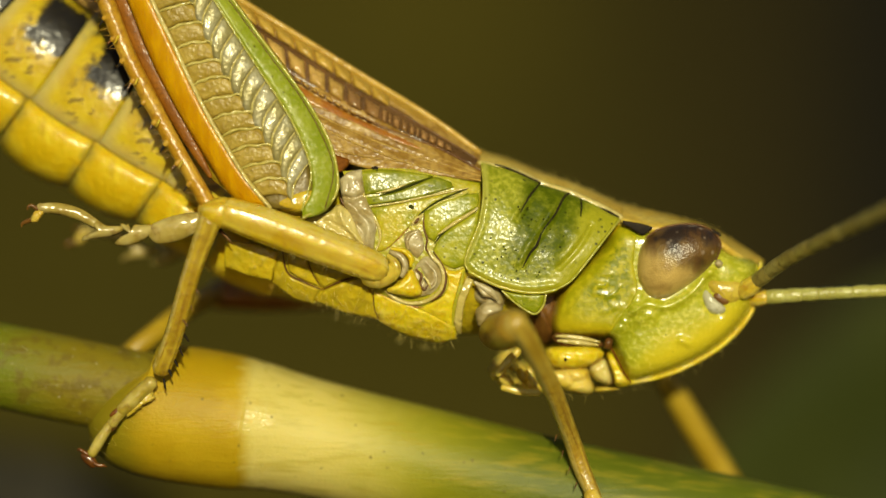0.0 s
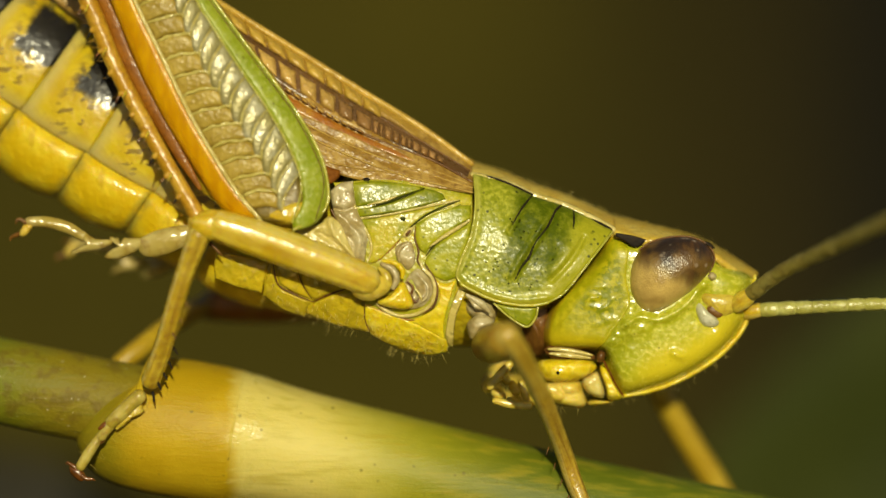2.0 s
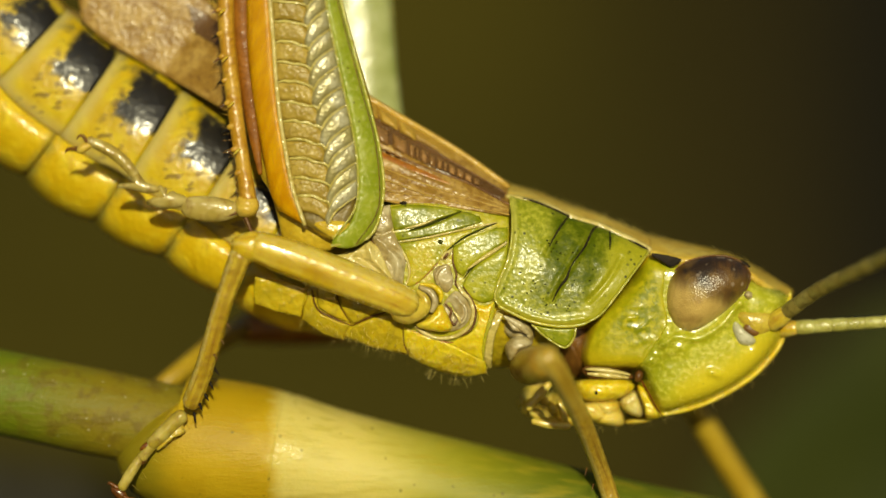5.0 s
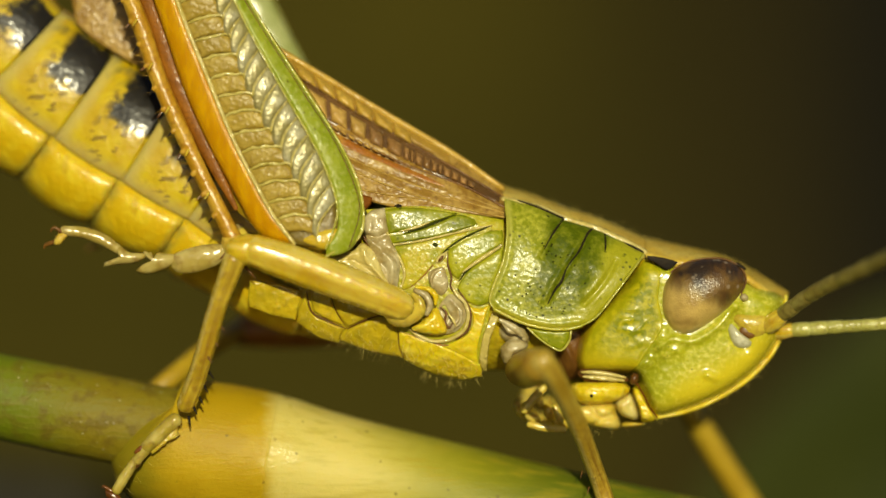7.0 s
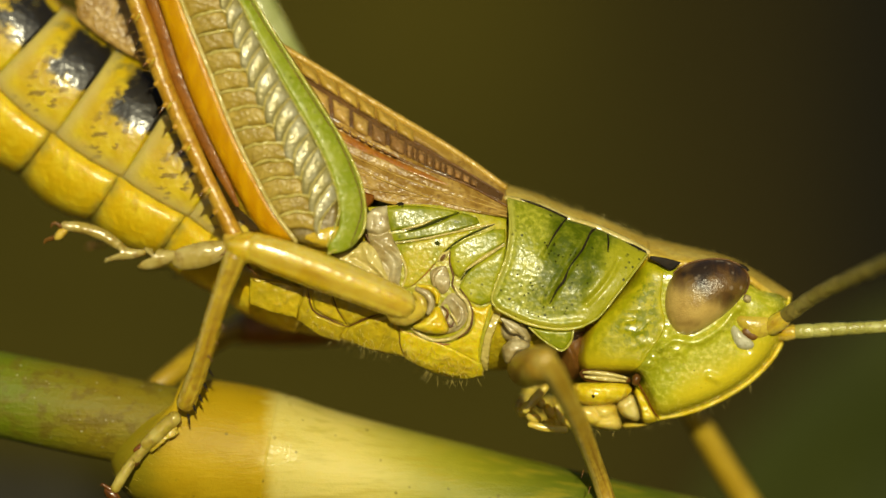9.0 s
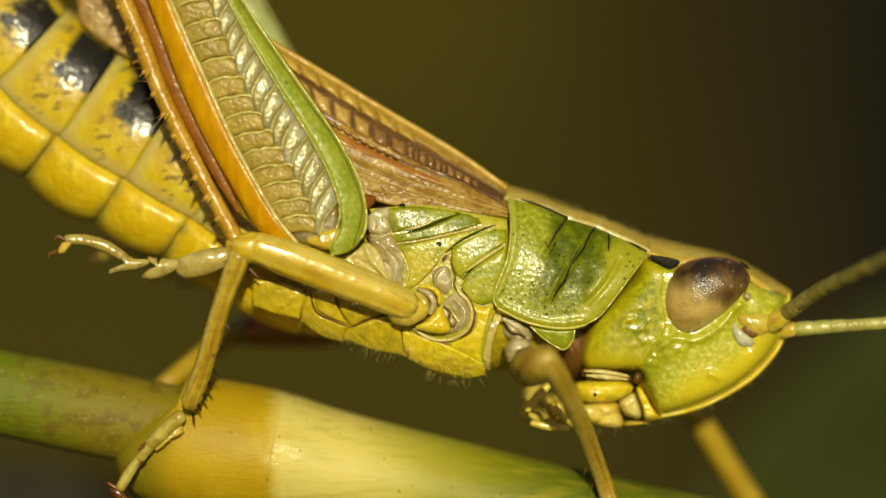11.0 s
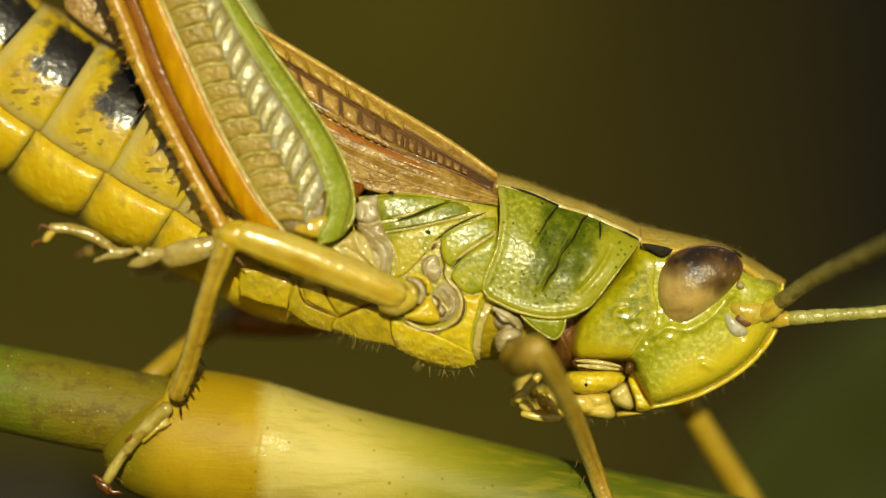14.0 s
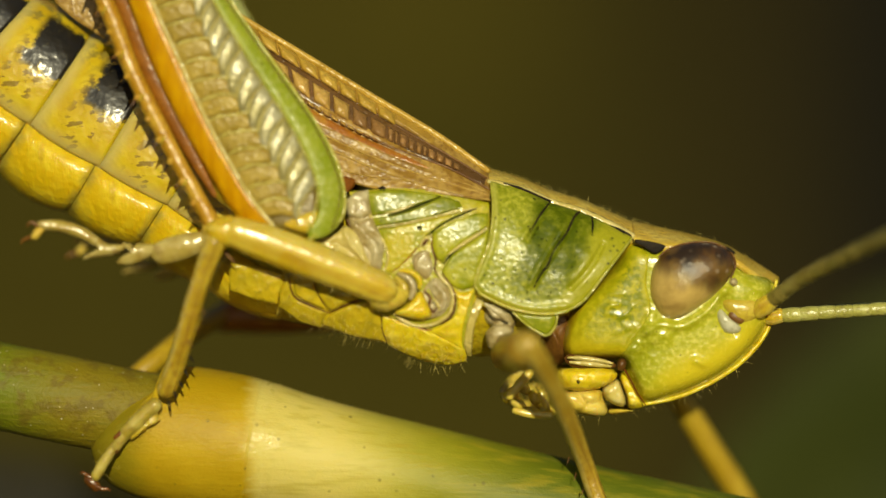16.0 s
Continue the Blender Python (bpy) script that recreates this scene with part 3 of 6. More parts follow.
def pronotum_skin():
    """Green side lobe: pitted and pale behind, deep green between the furrows, yellower in front."""
    m, t, b = shader("pronotum_side", 0.40, 0.3, 0.8)
    co = millimetres(t)
    s, v = uv_parts(t)
    broad, grain, micro = noise_of(t, co, 1.8, 3.0), noise_of(t, co, 11, 4.0, 0.6), noise_of(t, co, 30, 2.0)
    w = sums(t, "ADD", s, sums(t, "MULTIPLY", sums(t, "SUBTRACT", broad, 0.5), 0.25))
    c = blend(t, band(t, grain, 0.4, 0.65), (0.21, 0.23, 0.004), (0.38, 0.375, 0.03))
    deep = sums(t, "MULTIPLY", sums(t, "MULTIPLY", band(t, w, 0.26, 0.36), band(t, w, 0.88, 0.68)), band(t, sums(t, "ADD", v, sums(t, "MULTIPLY", sums(t, "SUBTRACT", grain, 0.5), 0.7)), 1.02, 0.45))
    c = blend(t, sums(t, "MULTIPLY", deep, sums(t, "ADD", sums(t, "MULTIPLY", band(t, noise_of(t, co, 5.0, 4.0, 0.65), 0.38, 0.60), 0.35), 0.66)), c, (0.068, 0.092, 0.001))
    c = blend(t, sums(t, "MULTIPLY", band(t, w, 0.72, 0.86), 0.8), c, (0.33, 0.31, 0.008))
    c = blend(t, sums(t, "MULTIPLY", band(t, v, 0.90, 0.97), 0.8), c, (0.42, 0.38, 0.03))
    c = blend(t, sums(t, "MULTIPLY", band(t, s, 0.06, 0.02), 0.7), c, (0.40, 0.38, 0.06))
    c = speckles(t, c, co, (0.02, 0.03, 0.002), 8.0, 0.30, 0.95)
    t.links.new(c, b.inputs["Base Color"])
    t.links.new(sums(t, "SUBTRACT", 0.26, sums(t, "MULTIPLY", deep, 0.22)), b.inputs["Coat Weight"])
    t.links.new(sums(t, "ADD", sums(t, "MULTIPLY", grain, 0.4), 0.20), b.inputs["Roughness"])
    t.links.new(sums(t, "SUBTRACT", 0.32, sums(t, "MULTIPLY", deep, 0.20)), b.inputs["Specular IOR Level"])
    pits = node(t, "ShaderNodeTexVoronoi", Scale=13.0)
    t.links.new(co, pits.inputs["Vector"])
    rough_rear = sums(t, "MULTIPLY", pits.outputs["Distance"], band(t, s, 0.5, 0.2))
    relief(t, b, sums(t, "ADD", sums(t, "ADD", sums(t, "MULTIPLY", dimples(t, co, 13), 0.3), sums(t, "MULTIPLY", micro, 0.05)), sums(t, "ADD", sums(t, "MULTIPLY", rough_rear, 0.18), sums(t, "MULTIPLY", grain, 0.12))), 0.055)
    return m


PRONOTUM = pronotum_skin()
STEM = stem_skin()
OLD_STEM = leaf_sheath_skin()
TERGITE, STERNITE, EYE, CHEEK = tergite_skin(), sternite_skin(), eye_skin(), cheek_skin()
CHEEK_REAR = cheek_rear()
WING = skin("wing_membrane", ((0.26, 0.145, 0.022), (0.40, 0.255, 0.06), (0.13, 0.055, 0.010)), rough=0.46, spec=0.3, coat=0.10, fine=14, coarse=3.2, depth=0.035)
WING_TOP = skin("wing_tan", ((0.44, 0.275, 0.036), (0.54, 0.35, 0.055), (0.34, 0.19, 0.022)), rough=0.42, fine=14, depth=0.05, coat=0.1)
CELL = skin("wing_cell", ((0.47, 0.29, 0.065), (0.56, 0.36, 0.10), (0.34, 0.18, 0.04)), rough=0.36, coat=0.35, tint=0.3, depth=0.05)
SCALE = skin("femur_scale", ((0.31, 0.215, 0.03), (0.40, 0.29, 0.055), (0.22, 0.14, 0.018)), rough=0.46, spec=0.3, coat=0.08, tint=0.15, depth=0.05, fine=14)
SILVER = skin("femur_sheen", ((0.31, 0.27, 0.10), (0.44, 0.41, 0.26), (0.21, 0.165, 0.04)), rough=0.48, coat=0.6, fine=16, depth=0.035, metal=0.2)
INNER = skin("femur_inner", ((0.28, 0.31, 0.09), (0.38, 0.40, 0.16), (0.20, 0.23, 0.04)), rough=0.3, coat=0.4)
BED_TAN = skin("tan_cell_bed", ((0.30, 0.175, 0.024), (0.36, 0.22, 0.03), (0.22, 0.11, 0.014)), rough=0.45)
FIELD = skin("femur_field", ((0.15, 0.105, 0.014), (0.20, 0.14, 0.02), (0.10, 0.065, 0.008)), rough=0.5)
VEIN = skin("wing_vein", ((0.36, 0.22, 0.03), (0.44, 0.29, 0.055), (0.24, 0.12, 0.015)), rough=0.5, spec=0.25, coat=0.0)
SEAM = skin("pale_seam", ((0.36, 0.35, 0.04), (0.46, 0.42, 0.08), (0.30, 0.28, 0.02)), rough=0.34, coat=0.8, fine=9, depth=0.06)
CREASE = skin("dark_crease", ((0.03, 0.037, 0.003), (0.05, 0.055, 0.004), (0.02, 0.023, 0.002)), rough=0.8, spec=0.1, coat=0.0)
FOLD = skin("abdomen_fold", ((0.36, 0.29, 0.06), (0.44, 0.36, 0.10), (0.24, 0.18, 0.03)), rough=0.4)
DARK_CELL = skin("dark_wing_cell", ((0.27, 0.14, 0.04), (0.36, 0.20, 0.07), (0.14, 0.06, 0.018)), rough=0.26, coat=0.5, tint=0.5, depth=0.05)
CELL_BED = skin("wing_cell_bed", ((0.10, 0.05, 0.013), (0.14, 0.07, 0.02), (0.06, 0.028, 0.008)), rough=0.4)
FEMUR_GREEN = skin("femur_green", ((0.22, 0.265, 0.008), (0.28, 0.315, 0.02), (0.36, 0.38, 0.09)), rough=0.48, spec=0.3, coat=0.10, fine=12, depth=0.03, dots=(0.10, 0.09, 0.01))

# ---- the plant stem ----
stem = thing("plant_stem", (640, 800, 0), "yellow-green plant stem with a swollen amber node", "stem")
part("internode", tube([(-420, 545, 0), (-200, 605, 0), (0, 647, 0), (100, 668, 0), (200, 688, 0), (300, 705, 0)],
                       [72, 74, 75, 76, 75, 74], n=40, steps=60), OLD_STEM, stem, "thin green-brown internode")
part("node", tube([(214, 692, 0), (228, 706, 0), (252, 722, 0), (300, 730, 0), (360, 739, 0), (410, 747, 0), (436, 751, 0)],
                  [74, 98, 114, 120, 121, 119, 116.6], n=48, steps=60), STEM, stem, "swollen amber stem node", at=(1360, 900, 0))
part("internode", tube([(2280, 1165, 0), (3200, 1450, 8), (5000, 4000, 20), (6500, 12000, 30), (6800, 18500, 32)], [95, 100, 110, 120, 140], n=16, steps=60), STEM, stem)
part("internode", tube([(400, 745, 0), (436, 751, 0), (455, 754, 0), (520, 768, 0), (620, 790, 0), (780, 826, 0), (1000, 878, 0), (1350, 952, 0), (1800, 1050, 0), (2300, 1170, 0)],
                       [116, 115.6, 113.5, 106, 101, 98, 97, 97, 96, 95], n=48, steps=130), STEM, stem, "straw-yellow internode turning green", at=(1360, 900, 0))

# ---- the grasshopper ----
BODY_AT = (950, 450, 0)
hopper = thing("grasshopper", BODY_AT, "green and yellow grasshopper clinging to a plant stem", "grasshopper")


def flank(u, v):
    """Depth of the thorax's near side."""
    top, low = 275 + 0.39 * (u - 855), 604 + 0.20 * (u - 760)
    mid, half = (top + low) / 2, (low - top) / 2 * 1.06
    w = np.clip(np.abs(v - mid) / half, 0, 1)
    return -0.25 - 1.05 * np.clip(1 - w ** np.where(v > mid, 3.4, 2.6), 0, 1) ** 0.5


part("thorax", tube([(975, 462, 0), (920, 455, 0), (820, 445, 0), (700, 430, 0), (580, 425, 0), (470, 420, 0)],
                    [95, 130, 148, 138, 118, 100], n=36, steps=50, flat=0.85), BELLY, hopper)
both("pronotum_side", plate([(852, 287), (905, 300), (955, 325), (1010, 343), (1060, 366), (1097, 387)],
                            [(1097, 387), (1072, 420), (1045, 455), (1010, 497), (985, 512)],
                            [(830, 482), (880, 506), (925, 517), (960, 518), (985, 512)],
                            [(852, 287), (855, 340), (847, 395), (829, 440), (822, 466), (830, 482)],
                            lambda u, v: flank(u, v) - 0.10, 0.05, 80, 64, 0.3, 10,
                            [([(957, 322), (935, 355), (915, 390)], 4, -0.05), ([(949, 322), (928, 352), (908, 385)], 7, 0.03), ([(1006, 342), (985, 375), (955, 420), (925, 472)], 4, -0.06),
                             ([(998, 342), (977, 372), (947, 417), (918, 466)], 7, 0.03), ([(1028, 350), (1028, 380)], 4, -0.03),
                             ([(1046, 400), (1032, 425), (1013, 450), (990, 474)], 5, -0.06), ([(1000, 405), (1015, 425), (1000, 455)], 18, 0.04), ([(930, 360), (975, 420)], 26, -0.05),
                             ([(860, 300), (862, 350), (853, 400), (836, 445), (833, 470), (885, 498), (930, 509), (980, 505)], 6, 0.03)]),
     PRONOTUM, hopper)
# neck filler; its dark brown stands for the shade between head and pronotum
part("neck", Blob([(925, 505), (990, 480), (1000, 530), (990, 585), (965, 612), (940, 596), (928, 555)], 0.0, 0.62, 0.62, power=3,
                  marks=[([(955, 545), (975, 590)], 5, 0.08), ([(940, 540), (955, 600)], 5, -0.06)]).mesh(16, 50), BROWN, hopper, "neck membrane, dark brown for the shaded gap")
both("flap_rim", tube([(u, v, float(flank(np.array(u), np.array(v))) - 0.06) for u, v in ((889, 515), (910, 535), (932, 550), (948, 556), (962, 540), (966, 520))], [2.0] * 6, n=8, steps=30), SEAM, hopper)
for line, r, material in (([(853, 290), (856, 340), (848, 395), (830, 440), (823, 466), (831, 481)], 2.2, SEAM), ([(831, 482), (880, 506), (925, 517), (960, 518), (984, 513)], 3.0, LIME),
                          ([(1096, 390), (1072, 421), (1045, 456), (1012, 496), (986, 512)], 2.0, SEAM)):
    both("pronotum_rim", tube([(u, v, float(flank(np.array(u), np.array(v))) - 0.12) for u, v in line], [r] * len(line), n=8, steps=40), material, hopper)
for line, r in (([(957, 323), (943, 340), (932, 356), (921, 376)], 1.5), ([(1007, 342), (996, 352), (983, 379), (961, 408), (950, 434), (938, 449), (925, 474)], 1.9), ([(1028, 352), (1029, 366), (1028, 380)], 1.4)):
    both("furrow", tube([(u, v, float(flank(np.array(u), np.array(v))) - 0.124) for u, v in line], [r * 0.8, r * 1.2, r * 0.9, r * 0.5][:len(line)] + [r * 1.25, r * 0.9, r * 0.4][:max(0, len(line) - 4)], n=8, steps=30), BLACK, hopper)


spots, rnd_spot = [], random.Random(12)
for (u0, v0), (u1, v1), count, wide in (((845, 478), (925, 502), 16, 7), ((915, 470), (965, 500), 12, 14), ((880, 395), (905, 470), 12, 16), ((1000, 342), (1060, 372), 16, 8), ((955, 380), (1000, 440), 12, 22), ((920, 330), (950, 400), 8, 14)):
    for _ in range(count):
        f = rnd_spot.random()
        u, v, r = u0 + f * (u1 - u0) + rnd_spot.gauss(0, wide), v0 + f * (v1 - v0) + rnd_spot.gauss(0, wide * 0.6), rnd_spot.uniform(0.9, 2.3)
        if np.interp(u, [852, 1097], [300, 396]) < v < 500 and u < 1097 - 0.9 * (v - 387):
            spots.append((u, v, r))
V, F, U = [], [], []
for u, v, r in spots:
    a, b, c = Blob([(u - r, v), (u, v - r * 0.8), (u + r * 1.2, v), (u, v + r)], float(flank(np.array(u), np.array(v))) - 0.146, 0.012, 0.06).mesh(3, 8)
    F += [[k + sum(map(len, V)) for k in x] for x in b]
    V.append(a), U.append(c)
for shape in ((np.vstack(V), F, np.vstack(U)), flipped((np.vstack(V), F, np.vstack(U)))):
    part("puncture", shape, CREASE, hopper, "fine dark punctures")["kind"] = "stuff"


def saddle(contour, edge, half, name, material, label="", bow=0.0):
    """A plate over the back: contour is its ridge seen from the side, edge its border on each flank."""
    n, k = 50, 21
    c, e = curve(contour, n), curve(edge, n)
    w = np.linspace(-1, 1, k)
    W = np.abs(w)[None, :]
    u = c[:, :1] + (e[:, :1] - c[:, :1]) * W
    v = c[:, 1:] + (e[:, 1:] - c[:, 1:]) * W ** 1.8 - bow * (1 - W ** 2)
    h = np.interp(np.linspace(0, 1, n), np.linspace(0, 1, len(half)), half)[:, None]
    V = P(u, v, h * w[None, :]).reshape(-1, 3)
    low = V - np.array([0, 0, 0.12])
    F = lattice(n, k) + [f[::-1] for f in lattice(n, k, False, n * k)]
    rim = list(range(k)) + [i * k + k - 1 for i in range(1, n)] + [(n - 1) * k + j for j in range(k - 2, -1, -1)] + [i * k for i in range(n - 2, 0, -1)]
    F += [[rim[i], rim[(i + 1) % len(rim)], n * k + rim[(i + 1) % len(rim)], n * k + rim[i]] for i in range(len(rim))]
    uv = np.stack([np.repeat(np.linspace(0, 1, n), k), np.tile((w + 1) / 2, n)], -1)
    return part(name, (np.vstack([V, low]), F, np.vstack([uv, uv])), material, hopper, label)


saddle([(838, 262), (900, 281), (960, 306), (1010, 322), (1060, 344), (1108, 365)],
       [(848, 287), (905, 302), (957, 327), (1010, 345), (1060, 368), (1098, 389)], [0.86, 0.80, 0.74, 0.72, 0.76, 0.84], "pronotum_disc", TAN, "tan pronotum disc with a sharp side keel")
both("side_keel", tube([(850, 289, -0.88), (905, 301, -0.84), (957, 325, -0.80), (1010, 343, -0.78), (1060, 366, -0.80), (1098, 386, -0.88)],
                       [5, 5, 6, 7, 7, 6], n=8, steps=30), CREAM, hopper)
both("keel_mark", tube([(875, 291, -0.90), (905, 301, -0.89), (955, 323, -0.86)], [1.2, 2.4, 1.8], n=6), BLACK, hopper)
both("keel_mark", tube([(1052, 366, -0.90), (1072, 378, -0.92), (1092, 387, -0.94)], [3, 7, 5.5], n=10), BLACK, hopper)

# head
rnd_face = random.Random(21)
WRINKLES = []
for u0, u1, v0, v1, count in ((1095, 1160, 545, 592, 14), (1010, 1110, 480, 560, 10)):
    for _ in range(count):
        u, v, a, w = rnd_face.uniform(u0, u1), rnd_face.uniform(v0, v1), rnd_face.uniform(-1.2, 0.6), rnd_face.uniform(8, 18)
        WRINKLES.append(([(u - w * math.cos(a), v - w * math.sin(a)), (u + rnd_face.uniform(-3, 3), v + rnd_face.uniform(-3, 3)), (u + w * math.cos(a), v + w * math.sin(a))], rnd_face.uniform(3, 5), rnd_face.uniform(0.007, 0.016)))
head_shape = Blob([(1085, 392), (1120, 388), (1160, 396), (1205, 403), (1250, 416), (1300, 443), (1344, 468), (1341, 500), (1336, 540),
                   (1312, 580), (1272, 618), (1222, 648), (1170, 668), (1112, 679), (1088, 640), (1068, 604), (1010, 600), (976, 592),
                   (972, 560), (990, 512), (1030, 470), (1066, 428)], 0.0, 1.10, centre=(1165, 520), power=11.0,
                  marks=[([(1120, 552), (1145, 538), (1180, 543), (1225, 518), (1258, 480)], 7, 0.07), ([(1205, 603), (1218, 608)], 7, 0.05), ([(1095, 590), (1120, 562), (1150, 556)], 14, 0.05),
                         ([(1085, 590), (1110, 560), (1130, 525)], 10, 0.05),
                         ([(1112, 690), (1095, 640), (1078, 604)], 7, -0.12),
                         ([(985, 590), (980, 560), (1000, 510), (1040, 466)], 9, 0.05),
                         ([(1255, 500), (1250, 530), (1270, 552)], 12, -0.06),
                         ([(1115, 400), (1150, 408)], 10, -0.04)] + WRINKLES)
head = part("head", head_shape.mesh(64, 200), CHEEK, hopper, "green head shading to yellow along jaw and face")
saddle([(1098, 360), (1150, 372), (1200, 384), (1250, 399), (1300, 426), (1352, 460)],
       [(1100, 390), (1150, 401), (1195, 402), (1250, 412), (1296, 442), (1340, 474)], [0.95, 1.0, 0.95, 0.95, 0.85, 0.5], "crown", TAN, "tan top of the head")


def on_head(shape, name, material, label="", **k):
    v = shape.mesh(**k)
    part(name, v, material, head, label)
    part(name, flipped(v), material, head, label)


SOCKET = skin("socket_membrane", ((0.46, 0.44, 0.28), (0.56, 0.54, 0.38), (0.34, 0.32, 0.16)), rough=0.3, coat=0.4)
AMBER = skin("amber_cuticle", ((0.46, 0.34, 0.03), (0.54, 0.42, 0.05), (0.30, 0.18, 0.015)), rough=0.34, coat=0.4)
EYE_LINE = [(1127, 472), (1134, 436), (1158, 411), (1195, 399), (1235, 399), (1264, 413), (1275, 436), (1262, 466), (1236, 492),
            (1202, 516), (1172, 531), (1147, 524), (1131, 500)]
on_head(Blob(EYE_LINE, -1.02, 0.46, 0.4, power=2.2), "eye", EYE, "glossy brown compound eye", nr=26, na=72)
rim_line = [(1199 + (u - 1199) * 1.015, 465 + (v - 465) * 1.015, -1.06) for u, v in EYE_LINE]
on = tube(rim_line + rim_line[:2], [1.5] * 15, n=8, steps=80)
part("eye_rim", on, BROWN, head), part("eye_rim", flipped(on), BROWN, head)
cheek = plate([(1095, 396), (1112, 404), (1126, 420)], [(1126, 420), (1121, 470), (1128, 512), (1112, 545), (1088, 578), (1064, 602)],
              [(982, 594), (1020, 598), (1064, 602)], [(1095, 396), (1064, 432), (1030, 470), (992, 512), (974, 560), (982, 594)],
              lambda u, v: np.maximum(head_shape.depth(u, v), -1.13) - 0.025, 0.02, 60, 70, 0.2, 9, [([(990, 592), (988, 560), (1005, 515), (1045, 468)], 8, 0.03)])
part("cheek", cheek, CHEEK_REAR, head, "yellow-green cheek with darker mottles"), part("cheek", flipped(cheek), CHEEK_REAR, head)
keel = tube([(1347, 466, -0.45), (1342, 500, -0.50), (1333, 545, -0.55), (1308, 583, -0.6), (1268, 619, -0.62), (1218, 648, -0.62), (1165, 668, -0.62), (1114, 678, -0.62)], [3, 4, 4, 4, 4, 4, 4, 3], n=12, steps=50)
part("face_keel", keel, YELLOW, head, "yellow ridge down the face"), part("face_keel", flipped(keel), YELLOW, head)
on_head(Blob([(1264, 466), (1271, 459), (1279, 464), (1278, 472), (1270, 474)], -1.08, 0.10, 0.1, power=2.0), "ocellus", PALE, nr=6, na=16)
on_head(Blob([(1092, 391), (1120, 393), (1155, 402), (1150, 409), (1136, 416), (1115, 403)], -1.13, 0.02, 0.3, power=3), "eye_stripe", BLACK, "black streak behind the eye", nr=8, na=30)
on_head(Blob([(1252, 404), (1264, 406), (1277, 416), (1274, 420), (1262, 413)], -1.02, 0.06, 0.2), "eye_mark", BLACK, nr=5, na=14)
on_head(Blob([(1243, 525), (1250, 512), (1262, 525), (1285, 545), (1278, 556), (1255, 553)], -1.02, 0.15, 0.2, power=2.4), "antenna_socket", SOCKET, "pale antenna socket", nr=8, na=30)
on_head(Blob([(1252, 500), (1275, 494), (1310, 500), (1318, 520), (1300, 536), (1275, 540), (1262, 522)], -1.02, 0.12, 0.3), "antenna_base", AMBER, nr=8, na=30)
on_head(Blob([(1262, 524), (1272, 516), (1282, 523), (1291, 534), (1282, 540), (1270, 533)], -1.10, 0.03, 0.1), "socket_shade", BROWN, nr=6, na=16)
# jaws and lip
SOCKET_CREAM = skin("cream_lip", ((0.58, 0.48, 0.12), (0.64, 0.55, 0.22), (0.48, 0.34, 0.04)), rough=0.36, coat=0.4, sub=0.3, fine=8, depth=0.03)
HONEY = skin("honey_cuticle", ((0.60, 0.45, 0.05), (0.66, 0.52, 0.11), (0.50, 0.33, 0.02)), rough=0.36, coat=0.3, sub=0.35, fine=8, depth=0.03)
for line in ([(984, 595), (1005, 596), (1035, 600), (1061, 606)], [(987, 603), (1008, 605), (1035, 608), (1058, 611)]):
    w = tube([(u, v, -0.98) for u, v in line], [2, 4, 4, 2], n=10, steps=24)
    part("jaw_rim", w, CREAM, head), part("jaw_rim", flipped(w), CREAM, head)
on_head(Blob([(977, 591), (1015, 591), (1061, 603), (1068, 613), (1035, 615), (989, 611)], -0.84, 0.08, 0.5, power=3), "jaw_joint", BROWN, nr=8, na=36)
on_head(Blob([(1070, 603), (1076, 597), (1084, 601), (1084, 611), (1078, 619), (1069, 616)], -1.0, 0.12, 0.3, power=2.2), "jaw_hinge", BROWN, nr=8, na=28)
on_head(Blob([(964, 621), (973, 614), (1015, 612), (1051, 612), (1070, 624), (1061, 638), (1041, 649), (1008, 654), (979, 649), (966, 636)], -0.72, 0.34, 0.6, power=2.6),
        "mandible", YELLOW, "smooth yellow mandible", nr=14, na=50)
on_head(Blob([(960, 656), (985, 654), (1010, 651), (1040, 652), (1045, 668), (1052, 686), (1046, 698), (1020, 697), (985, 687), (962, 672)], -0.55, 0.38, 0.6, power=4.5,
             marks=[([(1000, 655), (1018, 676), (1046, 668)], 4, -0.06), ([(1000, 690), (1030, 676), (1048, 684)], 4, -0.05)]), "maxilla", HONEY, nr=12, na=40)
on_head(Blob([(1043, 650), (1056, 640), (1070, 634), (1078, 650), (1084, 672), (1078, 682), (1058, 676), (1046, 664)], -0.62, 0.34, 0.6, power=5), "lip_plate", SOCKET_CREAM, nr=12, na=40)
on_head(Blob([(1073, 628), (1083, 621), (1099, 650), (1115, 678), (1108, 685), (1089, 684), (1084, 662)], -0.62, 0.34, 0.6, power=5), "clypeus", YELLOW, nr=12, na=40)
on_head(Blob([(1048, 692), (1061, 684), (1088, 686), (1114, 682), (1094, 691), (1068, 695)], -0.4, 0.3, 0.6, power=2.6), "labrum", HONEY, nr=8, na=30)
on_head(Blob([(998, 636), (1001, 634), (1004, 637), (1001, 641)], -1.055, 0.02, 0.05), "jaw_pit", BLACK, nr=4, na=10)
w = tube([(1081, 616, -0.99), (1093, 637, -0.99), (1104, 659, -0.99), (1117, 678, -0.99)], [2.0, 1.5, 1.4, 1.0], n=8, steps=24)
part("face_crease", w, DARK_RED, head), part("face_crease", flipped(w), DARK_RED, head)
